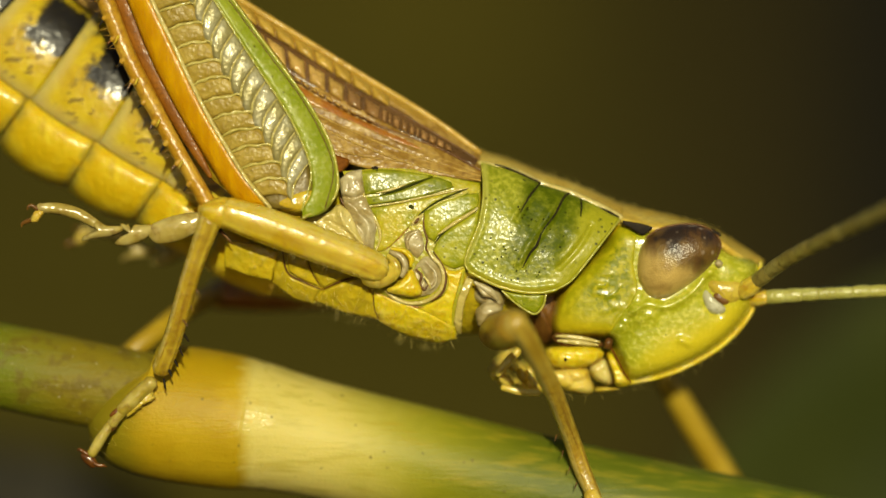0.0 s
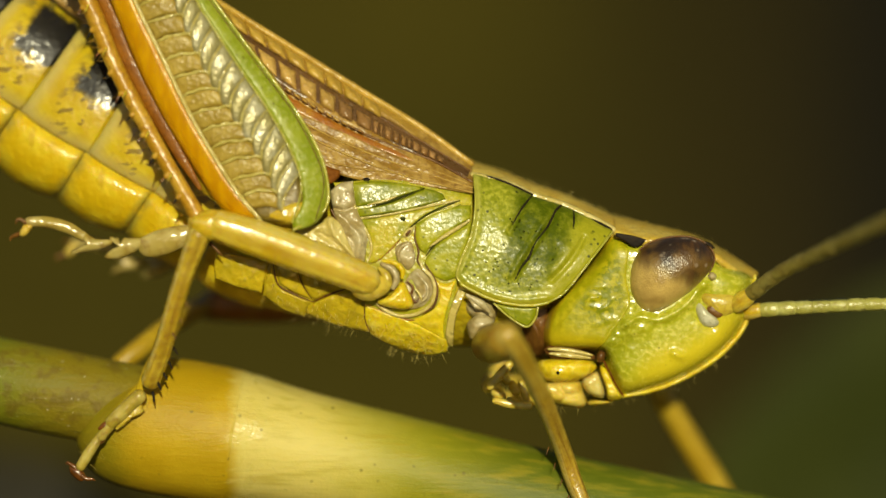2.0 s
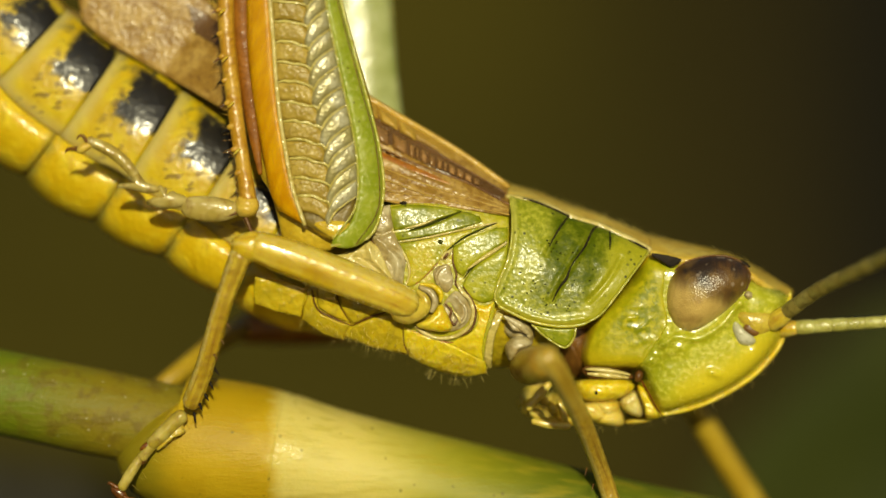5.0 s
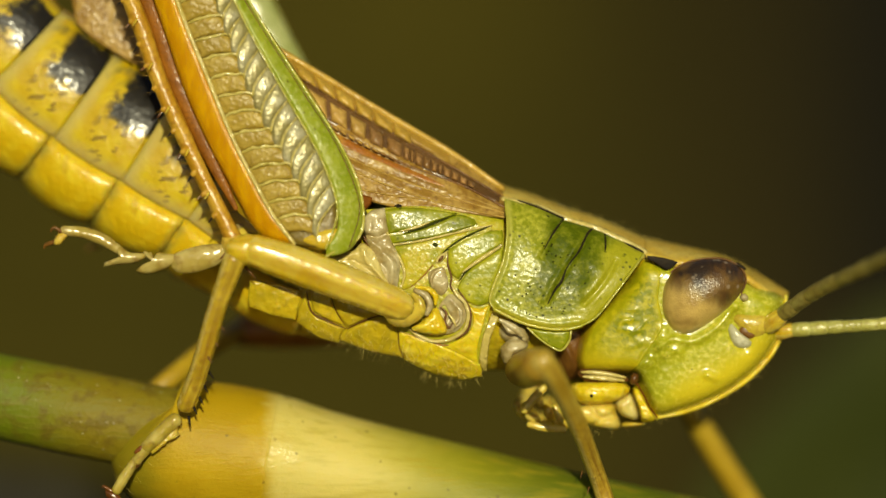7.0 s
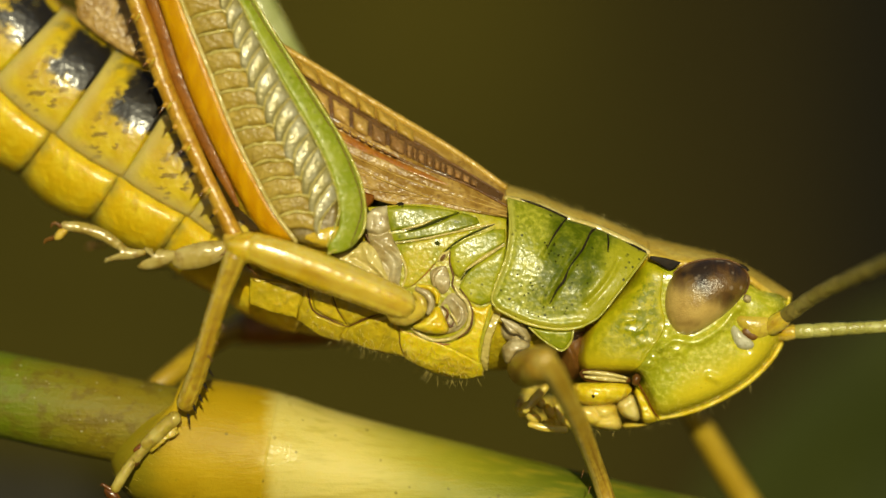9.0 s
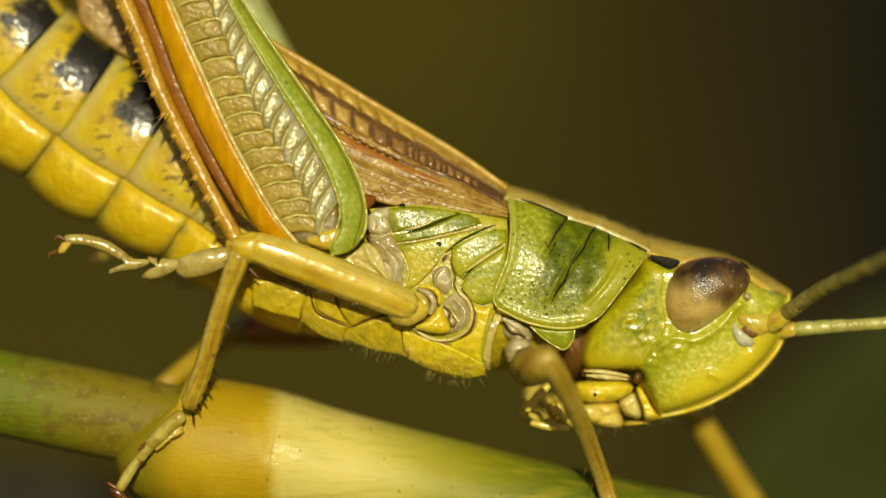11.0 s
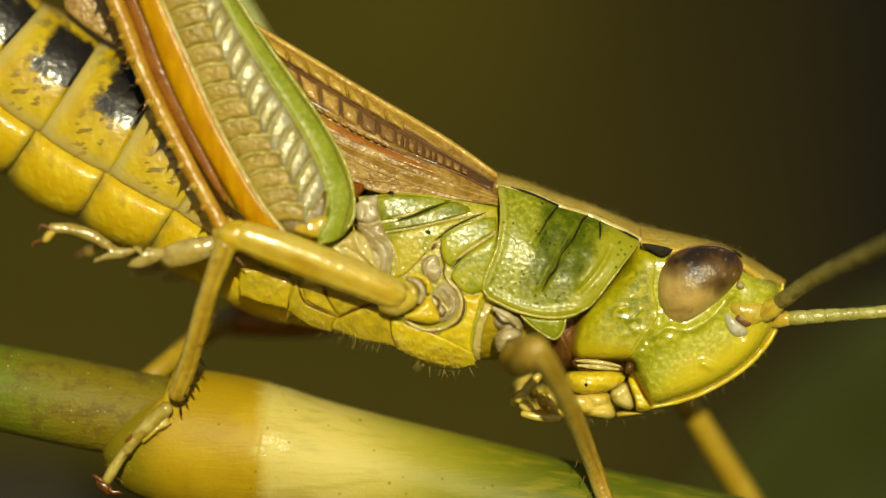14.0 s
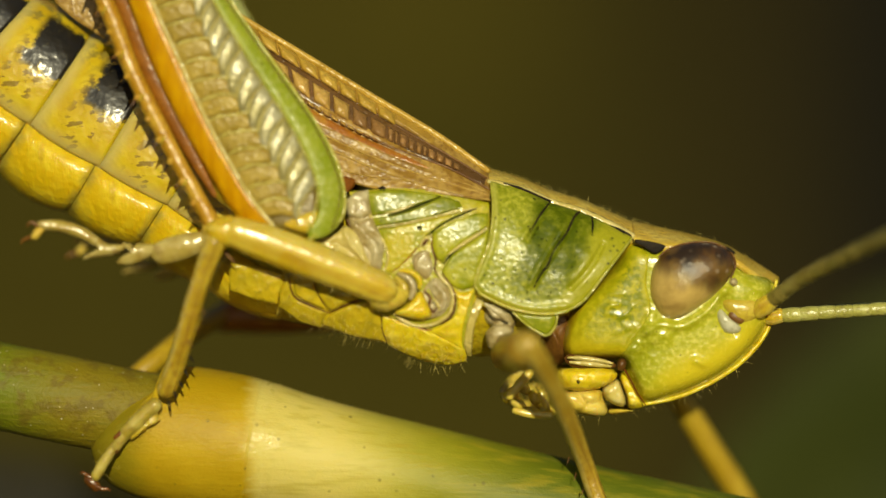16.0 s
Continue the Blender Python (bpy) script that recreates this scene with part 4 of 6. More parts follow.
for line, r in (([(881, 662, -1.12), (900, 640, -1.12), (918, 620, -1.12)], 8), ([(936, 655, -1.05), (942, 670, -1.05), (946, 682, -1.05)], 7), ([(890, 686, -1.0), (916, 692, -1.0), (952, 696, -1.0)], 7)):
    w = tube(line, [r * 0.8, r, r * 0.85], n=12, steps=12)
    part("palp", w, HONEY, head), part("palp", flipped(w), HONEY, head)
for outline, d in (([(898, 646), (898, 653), (891, 661), (882, 664), (875, 662), (875, 654), (881, 647), (891, 643)], -0.85), ([(916, 659), (909, 659), (901, 654), (898, 646), (900, 639), (907, 638), (915, 643), (918, 652)], -0.75), ([(910, 682), (903, 686), (892, 683), (883, 675), (882, 667), (890, 663), (901, 666), (909, 674)], -0.85), ([(931, 677), (922, 676), (916, 667), (915, 657), (920, 650), (928, 651), (935, 660), (936, 671)], -0.8), ([(938, 692), (932, 697), (919, 697), (908, 692), (904, 685), (910, 680), (923, 680), (934, 685)], -0.8), ([(966, 688), (960, 695), (948, 697), (936, 692), (932, 685), (938, 679), (950, 677), (962, 681)], -0.7), ([(951, 668), (943, 669), (936, 662), (933, 653), (937, 646), (945, 645), (952, 652), (955, 661)], -0.65), ([(880, 674), (874, 674), (869, 669), (868, 662), (871, 656), (878, 656), (883, 662), (884, 669)], -0.7), ([(971, 689), (962, 688), (955, 679), (954, 668), (960, 662), (969, 663), (976, 671), (977, 682)], -0.55)):
    on_head(Blob(outline, d, 0.16, 0.3, power=2.3), "mouth_lobe", HONEY, nr=8, na=28)


def antenna(path, radius, count, name_label, material):
    """A feeler of short beads."""
    c = curve(path, count * 6 + 1)
    root = part("antenna", tube(c[:7].tolist(), [radius * 1.05, radius * 1.2, radius], n=14, steps=10), LEG, head, name_label)
    for i in range(1, count):
        q = c[i * 6:i * 6 + 7]
        r = radius * (1 - 0.25 * i / count)
        part("antenna_bead", tube(q.tolist(), [r * 0.90, r, r * 1.02, r * 0.96], n=14, steps=8), material, head)
    return root


DUSKY = skin("dusky_beads", ((0.24, 0.19, 0.04), (0.34, 0.29, 0.08), (0.13, 0.085, 0.02)), rough=0.45, tint=0.35, fine=12, depth=0.03)
ANTENNA = skin("antenna_beads", ((0.36, 0.34, 0.07), (0.46, 0.45, 0.14), (0.26, 0.20, 0.05)), rough=0.45, tint=0.2, fine=16, depth=0.03)
antenna([(1314, 518, -1.0), (1350, 490, -1.3), (1400, 455, -2.0), (1480, 415, -3.4), (1570, 372, -4.8), (1680, 320, -6.2)], 14, 14, "beaded antenna curving up", DUSKY)
antenna([(1325, 528, -0.62), (1375, 525, -0.75), (1470, 519, -0.8), (1570, 515, -0.8), (1720, 513, -0.9)], 13, 13, "beaded antenna held straight out", ANTENNA)

# thorax plates of both flanks
PLATES = (
    ("upper_plate", DARK_GREEN, [(637, 304), (670, 300), (715, 303), (764, 311)], [(764, 311), (765, 313)], [(645, 346), (690, 339), (730, 325), (765, 313)], [(637, 304), (639, 325), (645, 346)], 0.10),
    ("upper_plate", DARK_GREEN, [(645, 350), (690, 343), (732, 329), (768, 314), (798, 322)], [(798, 322), (803, 332)], [(650, 364), (700, 357), (750, 348), (803, 332)], [(645, 350), (647, 357), (650, 364)], 0.10),
    ("side_plate", SIDE_LIME, [(654, 369), (700, 361), (755, 349), (822, 334)], [(822, 334), (780, 354), (745, 378), (722, 404), (690, 438)], [(664, 446), (678, 444), (690, 438)], [(654, 369), (668, 395), (673, 420), (664, 446)], 0.07),
    ("front_plate", GREEN, [(750, 376), (778, 357), (812, 345), (847, 342)], [(847, 342), (848, 355), (846, 366)], [(768, 428), (785, 408), (815, 386), (846, 366)], [(750, 376), (750, 402), (757, 420), (768, 428)], 0.10),
    ("front_plate", GREEN, [(772, 431), (788, 411), (818, 390), (848, 371)], [(848, 371), (845, 402), (832, 434), (822, 470)], [(783, 468), (803, 476), (822, 470)], [(772, 431), (766, 446), (774, 458), (783, 468)], 0.10),
    ("low_plate", YELLOW, [(783, 472), (803, 480), (822, 474)], [(822, 474), (808, 520), (800, 555), (803, 588)], [(738, 548), (770, 562), (803, 588)], [(783, 472), (793, 498), (782, 525), (738, 548)], 0.08),
    ("rear_strip", CREAM, [(826, 490), (838, 496)], [(838, 496), (822, 540), (816, 592)], [(803, 572), (808, 588), (816, 592)], [(826, 490), (810, 530), (803, 572)], 0.10),
    ("belly_plate", YELLOW, [(661, 516), (700, 531), (745, 548), (806, 580)], [(806, 580), (808, 600)], [(672, 570), (720, 594), (770, 606), (808, 600)], [(661, 516), (662, 545), (672, 570)], 0.10),
    ("belly_plate", BELLY, [(574, 514), (608, 499), (645, 488)], [(645, 488), (657, 515), (668, 566)], [(560, 534), (610, 553), (668, 566)], [(574, 514), (566, 524), (560, 534)], 0.10),
    ("hind_plate", BELLY, [(544, 452), (590, 462), (645, 480)], [(645, 480), (641, 486)], [(573, 511), (605, 496), (641, 486)], [(544, 452), (554, 482), (573, 511)], 0.08),
    ("hind_plate", BELLY, [(510, 440), (525, 445), (541, 452)], [(541, 452), (550, 480), (566, 508)], [(513, 482), (535, 496), (566, 508)], [(510, 440), (508, 462), (513, 482)], 0.08),
    ("rear_belly_plate", BELLY, [(497, 450), (509, 484), (535, 500), (567, 513)], [(567, 513), (560, 524), (556, 538)], [(482, 500), (520, 528), (556, 538)], [(497, 450), (487, 475), (482, 500)], 0.10),
    ("rear_plate", BELLY, [(400, 425), (450, 432), (493, 446)], [(493, 446), (485, 475), (480, 497)], [(398, 472), (440, 488), (480, 497)], [(400, 425), (397, 450), (398, 472)], 0.08),
    
)
both("sternum", plate([(488, 432), (570, 440), (662, 470)], [(662, 470), (668, 520), (674, 566)], [(484, 496), (560, 534), (674, 566)], [(488, 432), (484, 465), (484, 496)],
                      lambda u, v: flank(u, v) - 0.03, 0.02, 40, 24, 0.3, 10), BELLY, hopper)
both("pleuron", plate([(606, 303), (700, 298), (790, 308), (850, 324)], [(850, 324), (846, 400), (824, 475), (808, 592)], [(662, 532), (740, 552), (808, 592)], [(606, 303), (640, 400), (664, 450), (662, 532)],
                      lambda u, v: flank(u, v) - 0.055, 0.01, 50, 50, 0.3, 12), LIME, hopper)
for name, material, top, right, bottom, left, bulge in PLATES:
    both(name, plate(top, right, bottom, left, lambda u, v: flank(u, v) - 0.072, bulge * 0.5, 40, 28, 0.2, 8), material, hopper)
both("lower_flap", plate([(888, 514), (930, 519), (966, 519)], [(966, 519), (962, 540), (948, 556)], [(930, 548), (940, 554), (948, 556)], [(888, 514), (910, 535), (930, 548)],
                         lambda u, v: flank(u, v) - 0.02, 0.06, 16, 12), GREEN, hopper)
for name, line, r, material in (
        ("crease", [(672, 346), (700, 338), (735, 325), (767, 312)], 1.8, CREASE),
        ("crease", [(828, 334), (780, 354), (752, 372), (737, 385)], 2.0, CREASE),
        ("crease", [(724, 403), (706, 421), (684, 441)], 1.4, RUSSET),
        ("crease", [(769, 431), (786, 410), (816, 388), (847, 368)], 1.9, CREASE),
        ("crease", [(750, 380), (750, 402), (756, 424), (754, 440), (762, 454)], 1.6, BROWN),
        ("crease", [(661, 517), (662, 545), (671, 566)], 1.1, BROWN),
        ("crease", [(602, 350), (614, 374), (625, 396), (634, 424)], 3.0, BROWN),
        ("crease", [(665, 519), (700, 533), (730, 543), (756, 545)], 1.6, RUSSET),
        ("crease", [(500, 446), (509, 482), (535, 498), (570, 513)], 1.5, BROWN),
        ("crease", [(542, 453), (552, 482), (571, 512)], 0.9, BROWN),
        ("crease", [(571, 513), (606, 497), (646, 485)], 1.5, BROWN),
        ("seam", [(575, 400), (610, 410), (645, 436)], 2.0, CREAM),
        ("seam", [(648, 367), (700, 359.5), (755, 348), (800, 339), (828, 333)], 1.9, CREAM),
        ("seam", [(666, 342), (695, 335), (727, 323)], 2.6, CREAM),
        ("seam", [(776, 415), (800, 398), (825, 382), (846, 369)], 3.4, CREAM),
        ("seam", [(752, 374), (780, 358), (812, 347), (830, 340)], 1.7, SEAM),
        ("seam", [(638, 303), (643, 340), (652, 367), (667, 394), (673, 420), (664, 448)], 2.2, CREAM),
        ("seam", [(792, 448), (806, 442), (824, 440)], 1.4, SEAM),
        ("seam", [(757, 440), (765, 455), (779, 470), (785, 492), (777, 518), (752, 534), (722, 537), (697, 527), (682, 516)], 3.6, CREAM),
        ("fold", [(840, 500), (865, 515), (880, 530)], 7, PALE),
        ("fold", [(846, 508), (858, 520), (872, 524)], 5, PALE)):
    both(name, tube([(u, v, float(flank(np.array(u), np.array(v))) - (0.088 if name == "crease" else 0.105)) for u, v in line], [r * 0.4] + [r] * (len(line) - 2) + [r * 0.4], n=10, steps=36), material, hopper)
both("hinge_plate", plate([(540, 388), (580, 376), (600, 362), (620, 376)], [(620, 376), (633, 408), (648, 440)], [(545, 412), (600, 430), (648, 440)], [(540, 388), (541, 400), (545, 412)],
                          level(-1.46), 0.06, 40, 24, 0.5, 4, [([(600, 375), (612, 400), (640, 430)], 6, 0.05), ([(580, 392), (610, 408), (632, 434)], 5, -0.05)]), CREAM, hopper, "pale wrinkled plate at the hip")
both("dark_dot", Blob([(723, 367), (727, 362), (733, 366), (730, 371)], -1.40, 0.03, 0.1).mesh(5, 14), CREASE, hopper)
both("wing_root", plate([(586, 272), (600, 276), (618, 282)], [(618, 282), (616, 292), (606, 303)], [(590, 308), (598, 306), (606, 303)], [(586, 272), (586, 290), (590, 308)], lambda u, v: flank(u, v) - 0.04, 0.03, 12, 12), DARK_RED, hopper)
both("membrane", plate([(600, 318), (618, 304), (640, 300)], [(640, 300), (648, 350), (666, 395), (660, 446)], [(630, 425), (645, 438), (660, 446)], [(600, 318), (606, 355), (620, 392), (630, 425)],
                       lambda u, v: flank(u, v) - 0.09, 0.09, 40, 60, 0.3, 5, [([(606, 348), (625, 352), (642, 346)], 4, -0.06), ([(616, 362), (640, 380), (652, 404), (648, 436)], 7, 0.05), ([(640, 376), (660, 392), (664, 420)], 5, -0.05), ([(632, 398), (642, 412), (640, 430)], 5, -0.05), ([(612, 308), (612, 340)], 8, 0.03)]), PALE, hopper, "soft grey-white joint membrane")
both("membrane", Blob([(718, 413), (741, 406), (748, 421), (750, 442), (738, 457), (725, 444), (715, 428)], -1.36, 0.06, 0.3, power=3).mesh(10, 36), PALE, hopper)
both("fold", tube([(723, 441, -1.4), (720, 428, -1.4), (726, 416, -1.4), (739, 409, -1.4)], [3, 4, 4, 2], n=10, steps=24), PALE, hopper)
both("joint_dish", Blob([(738, 466), (754, 452), (768, 461), (780, 480), (779, 502), (766, 518), (746, 525), (728, 523), (726, 497), (731, 480)], -1.34, 0.05, 0.3, power=4, marks=[([(751, 461), (766, 477), (768, 497), (754, 513)], 6, 0.05), ([(743, 477), (751, 494), (748, 510)], 5, -0.05)]).mesh(16, 44), PALE, hopper, "soft grey-brown joint membrane")
for line, r, material in (([(736, 477, -1.43), (746, 487, -1.43), (743, 502, -1.43), (751, 513, -1.43), (757, 505, -1.43)], 2.2, BROWN), ([(751, 490, -1.45), (758, 500, -1.45), (762, 510, -1.45)], 2.6, CREAM),
                          ([(761, 472, -1.43), (771, 484, -1.43), (771, 502, -1.43), (761, 514, -1.43)], 3.0, PALE), ([(768, 446, -1.4), (780, 465, -1.4), (789, 489, -1.4), (784, 517, -1.4), (764, 533, -1.4)], 2.0, BROWN)):
    both("fold", tube(line, [r * 0.5] + [r] * (len(line) - 2) + [r * 0.5], n=8, steps=30), material, hopper)
both("spiracle", Blob([(726, 398), (732, 384), (748, 378), (746, 390), (736, 400)], -1.32, 0.10, 0.2, power=2.4).mesh(8, 24), CREAM, hopper)
both("spiracle_slit", Blob([(732, 395), (740, 385), (743, 388), (736, 397)], -1.41, 0.03, 0.1).mesh(5, 14), BROWN, hopper)
both("rear_spot", Blob([(656, 298), (666, 294), (672, 301), (662, 306)], -1.22, 0.08, 0.1).mesh(6, 16), BLACK, hopper)

# abdomen: back plates and belly plates, one ring after another
abdomen = part("abdomen", tube([(575, 445, 0), (440, 362, 0.15), (337, 286, 0.3), (212, 206, 0.5), (92, 130, 0.7), (-20, 40, 0.8), (-110, -70, 0.8), (-170, -190, 0.8), (-215, -320, 0.8), (-235, -400, 0.8)],
                               [88, 100, 108, 119, 120, 112, 98, 80, 55, 20], n=32, steps=70, flat=0.9), FOLD, hopper, "segmented yellow abdomen", at=(500, 420, 0))
AXIS = curve([(575, 445, 96), (440, 362, 112), (337, 286, 121), (212, 206, 133), (92, 130, 134), (-20, 40, 125), (-110, -70, 110), (-170, -190, 90), (-215, -320, 62)], 400)
ARC = np.concatenate([[0], np.cumsum(np.linalg.norm(np.diff(AXIS[:, :2], axis=0), axis=1))])


def ring_band(a0, a1, lo, hi, n=18, k=40, lift=0.0, girth=1.0, puffy=0.05):
    """Part of an abdominal ring: from a0 to a1 along the body, between the angles lo and hi (0 near, 90 top)."""
    s = np.linspace(0, 1, n)
    w = a0 + (a1 - a0) * s
    c = np.stack([np.interp(w, ARC, AXIS[:, j]) for j in range(3)], 1)
    g = np.gradient(c[:, :2], axis=0)
    g /= np.linalg.norm(g, axis=1, keepdims=True)
    nrm = np.stack([-g[:, 1], g[:, 0]], 1)
    nrm *= np.sign(-nrm[:, 1:])          # towards the back
    ang = np.radians(np.linspace(lo, hi, k))
    puff = 0.955 + puffy * np.sin(math.pi * np.clip(s * 0.86 + 0.10, 0, 1)) ** 0.7 + 0.018 * s + lift
    t = np.linspace(0, 1, k)
    lip = 1 - 0.05 * (np.exp(-t / 0.015) + np.exp(-(1 - t) / 0.015))
    r = c[:, 2:] * puff[:, None] * (lip * (1 + (girth - 1) * np.sin(math.pi * t) ** 0.5))[None]
    off = r * np.sin(ang)[None]
    u, v = c[:, :1] + nrm[:, :1] * off, c[:, 1:2] + nrm[:, 1:] * off
    aside = 0.8 * np.clip(w / 560, 0, 1)          # the abdomen swings a little to the far side
    d = aside[:, None] - 0.92 * r / 100 * (np.sign(np.cos(ang)) * np.abs(np.cos(ang)) ** 0.7)[None]
    V = P(u, v, d).reshape(-1, 3)
    uv = np.stack([np.repeat(s, k), np.tile(t, n)], -1)
    idx = np.arange(n * k).reshape(n, k)
    rim = np.concatenate([idx[0], idx[1:, -1], idx[-1, -2::-1], idx[-2:0:-1, 0]])
    mid = P(c[:, 0], c[:, 1], aside)[:, None].repeat(k, 1).reshape(-1, 3)
    inner = V[rim] + 0.10 * (mid[rim] - V[rim])
    N, m = len(V), len(rim)
    F = lattice(n, k) + [[int(rim[i]), N + i, N + (i + 1) % m, int(rim[(i + 1) % m])] for i in range(m)]
    return np.vstack([V, inner]), F, np.vstack([uv, uv[rim]])


for i in range(8):
    a0 = 30 + i * 137
    a1 = a0 + 137
    part("back_plate", ring_band(a0, a1, -29, 209, k=80, puffy=0.085), TERGITE, abdomen, "yellow back plate with black flank patch")
    part("belly_plate", ring_band(a0 + 8, a1 + 6, 209, 331, k=40, lift=0.0, girth=1.17, puffy=0.12), STERNITE, abdomen)

# wings
WING_TOPLINE = [(848, 268), (760, 205), (650, 138), (540, 70), (430, 2), (330, -60), (220, -125), (140, -150)]
WING_LOWLINE = [(850, 322), (740, 306), (640, 296), (560, 262), (430, 180), (290, 95), (150, 12), (100, -30)]


def wing_depth(u, v):
    top = np.interp(u, [p[0] for p in WING_TOPLINE[::-1]], [p[1] for p in WING_TOPLINE[::-1]])
    low = np.interp(u, [p[0] for p in WING_LOWLINE[::-1]], [p[1] for p in WING_LOWLINE[::-1]])
    f = np.clip((v - top) / np.maximum(low - top, 20), 0, 1.1)
    return np.minimum(-0.50 - 0.72 * f ** 0.75 + 0.006 * np.clip(430 - u, 0, None), -0.06 - 0.05 * f)


wing_shape = plate(WING_TOPLINE[::-1], [(848, 268), (852, 295), (850, 322)], WING_LOWLINE[::-1], [(140, -150), (95, -100), (100, -30)], wing_depth, 0.03, 120, 40, 0.05, 12,
                   [([(850, 312), (740, 270), (640, 225), (560, 190)], 5, 0.03), ([(850, 318), (740, 290), (660, 262), (580, 222)], 4, 0.025), ([(700, 262), (620, 240), (560, 215)], 4, 0.02),
                    ([(850, 305), (740, 256), (650, 205), (560, 160)], 6, 0.03)])
near_wing = part("wing", wing_shape, WING, hopper, "brown veined fore wing folded over the back")
far_wing = part("wing", flipped(wing_shape), WING, hopper, "brown veined fore wing folded over the back")
for line, r, material in (
        ([(848, 270), (760, 207), (650, 140), (540, 72), (430, 4), (330, -58)], 6, WING_TOP),
        ([(845, 282), (770, 236), (700, 196), (620, 149), (560, 111), (480, 61), (440, 36), (350, -22)], 1.8, BROWN),
        ([(850, 302), (780, 264), (700, 235), (620, 198), (540, 152), (480, 112), (400, 58)], 2.4, BROWN),
        ([(850, 312), (760, 284), (680, 256), (600, 222), (520, 180)], 1.5, VEIN),
        ([(850, 320), (760, 299), (690, 278), (620, 250), (560, 222)], 1.9, VEIN),
        ([(846, 306), (790, 285), (740, 270)], 1.6, VEIN),
        ([(780, 305), (720, 288), (660, 280), (600, 268)], 1.3, VEIN)):
    w = tube([(u, v, float(wing_depth(np.array(u), np.array(v))) - 0.04) for u, v in line], [r] * len(line), n=8, steps=50)
    part("vein", w, material, near_wing), part("vein", flipped(w), material, far_wing)
rail_low, rail_high = [(842, 294), (770, 262), (700, 234), (620, 197), (540, 151), (480, 111), (380, 45), (300, 0)], [(845, 282), (770, 234), (690, 184), (600, 132), (520, 82), (440, 34), (350, -24), (280, -66)]
w = plate(rail_high[::-1], [rail_high[0], rail_low[0]], rail_low[::-1], [rail_high[-1], rail_low[-1]], lambda u, v: wing_depth(u, v) - 0.025, 0.02, 80, 8, 0.05, 6)
part("cell_bed", w, CELL_BED, near_wing), part("cell_bed", flipped(w), CELL_BED, far_wing)
w = plate([(330, -54), (430, 8), (540, 76), (650, 144), (760, 211)], [(760, 211), (765, 231)], [(350, -26), (440, 32), (520, 80), (600, 130), (690, 182), (765, 231)], [(330, -54), (350, -26)],
          lambda u, v: wing_depth(u, v) - 0.025, 0.01, 70, 8, 0.05, 6)
part("cell_bed", w, BED_TAN, near_wing), part("cell_bed", flipped(w), BED_TAN, far_wing)
band_low = [(848, 311), (780, 279), (700, 252), (620, 221), (540, 181), (470, 146)]
band_high = [(850, 304), (780, 268), (700, 238), (620, 202), (540, 157), (470, 118)]
w = plate(band_high[::-1], [band_high[0], band_low[0]], band_low[::-1], [band_high[-1], band_low[-1]], lambda u, v: wing_depth(u, v) - 0.02, 0.035, 60, 8, 0.05, 3)
part("wing_stripe", w, RUSSET, near_wing), part("wing_stripe", flipped(w), RUSSET, far_wing)
low_row, top_row, high_row = (curve(x, 200) for x in (
    [(842, 292), (770, 260), (700, 232), (620, 195), (540, 148), (480, 107), (380, 42), (300, -4)],
    [(845, 284), (770, 239), (700, 199), (620, 153), (560, 115), (480, 65), (440, 40), (350, -18), (280, -62)],
    [(845, 274), (765, 214), (655, 147), (545, 78), (435, 10), (340, -50), (260, -98)]))


def cells(a_row, b_row, name, material, marks, gap):
    for i, j in zip(marks[:-1], marks[1:]):
        a, b = (int(np.argmin(np.abs(a_row[:, 0] - x))) for x in (i, j))
        q = [a_row[a], a_row[b], b_row[b], b_row[a]]
        m = sum(q) / 4
        q = [m + (x - m) * (1 - gap) for x in q]
        wide = (q[3] + q[2] - q[0] - q[1]) / 2 * 0.07
        q = [q[0] + wide, q[1] + wide, q[2] - wide, q[3] - wide]
        f = lambda u, v: wing_depth(u, v) - 0.05
        if q[1][0] > q[0][0]:
            q = [q[1], q[0], q[3], q[2]]
        w = plate([q[2], q[3]], [q[3], q[0]], [q[1], q[0]], [q[2], q[1]], f, 0.13, 10, 10, 0.10, 2.2)
        tone = (DARK_CELL if i > 640 else CELL) if material is CELL else material
        part(name, w, tone, near_wing), part(name, flipped(w), tone, far_wing)


cells(low_row, top_row, "wing_cell", CELL, [800, 786, 772, 757, 741, 732, 722, 708, 692, 683, 674, 643, 612, 580, 545, 510, 478, 446, 412], 0.18)
cells(top_row, high_row, "wing_cell", WING_TOP, [690 - 33 * k for k in range(9)], 0.06)
cells(curve([(700, 237), (620, 201), (560, 168), (500, 130)], 200), curve([(700, 233), (620, 193), (560, 157), (500, 118)], 200), "small_wing_cell", CELL, [660 - 14 * k for k in range(11)], 0.15)

# ---- hind legs ----
HIP = (578, 376, -1.5)
L0 = [(425, 362), (400, 340), (370, 300), (330, 240), (290, 170), (255, 100), (215, 0), (165, -120), (110, -250), (55, -400)]
L1 = [(478, 368), (432, 312), (400, 260), (365, 200), (335, 140), (300, 65), (268, 0), (215, -120), (150, -250), (75, -400)]
L2 = [(520, 372), (502, 305), (470, 240), (442, 195), (402, 132), (372, 75), (340, 0), (285, -120), (205, -250), (95, -400)]
L3 = [(548, 374), (556, 330), (543, 275), (518, 218), (488, 168), (448, 108), (380, 2), (310, -120), (225, -250), (105, -400)]
L4 = [(560, 380), (582, 366), (598, 330), (594, 285), (573, 232), (543, 178), (500, 120), (456, 60), (405, -10), (330, -120), (240, -250), (115, -400)]

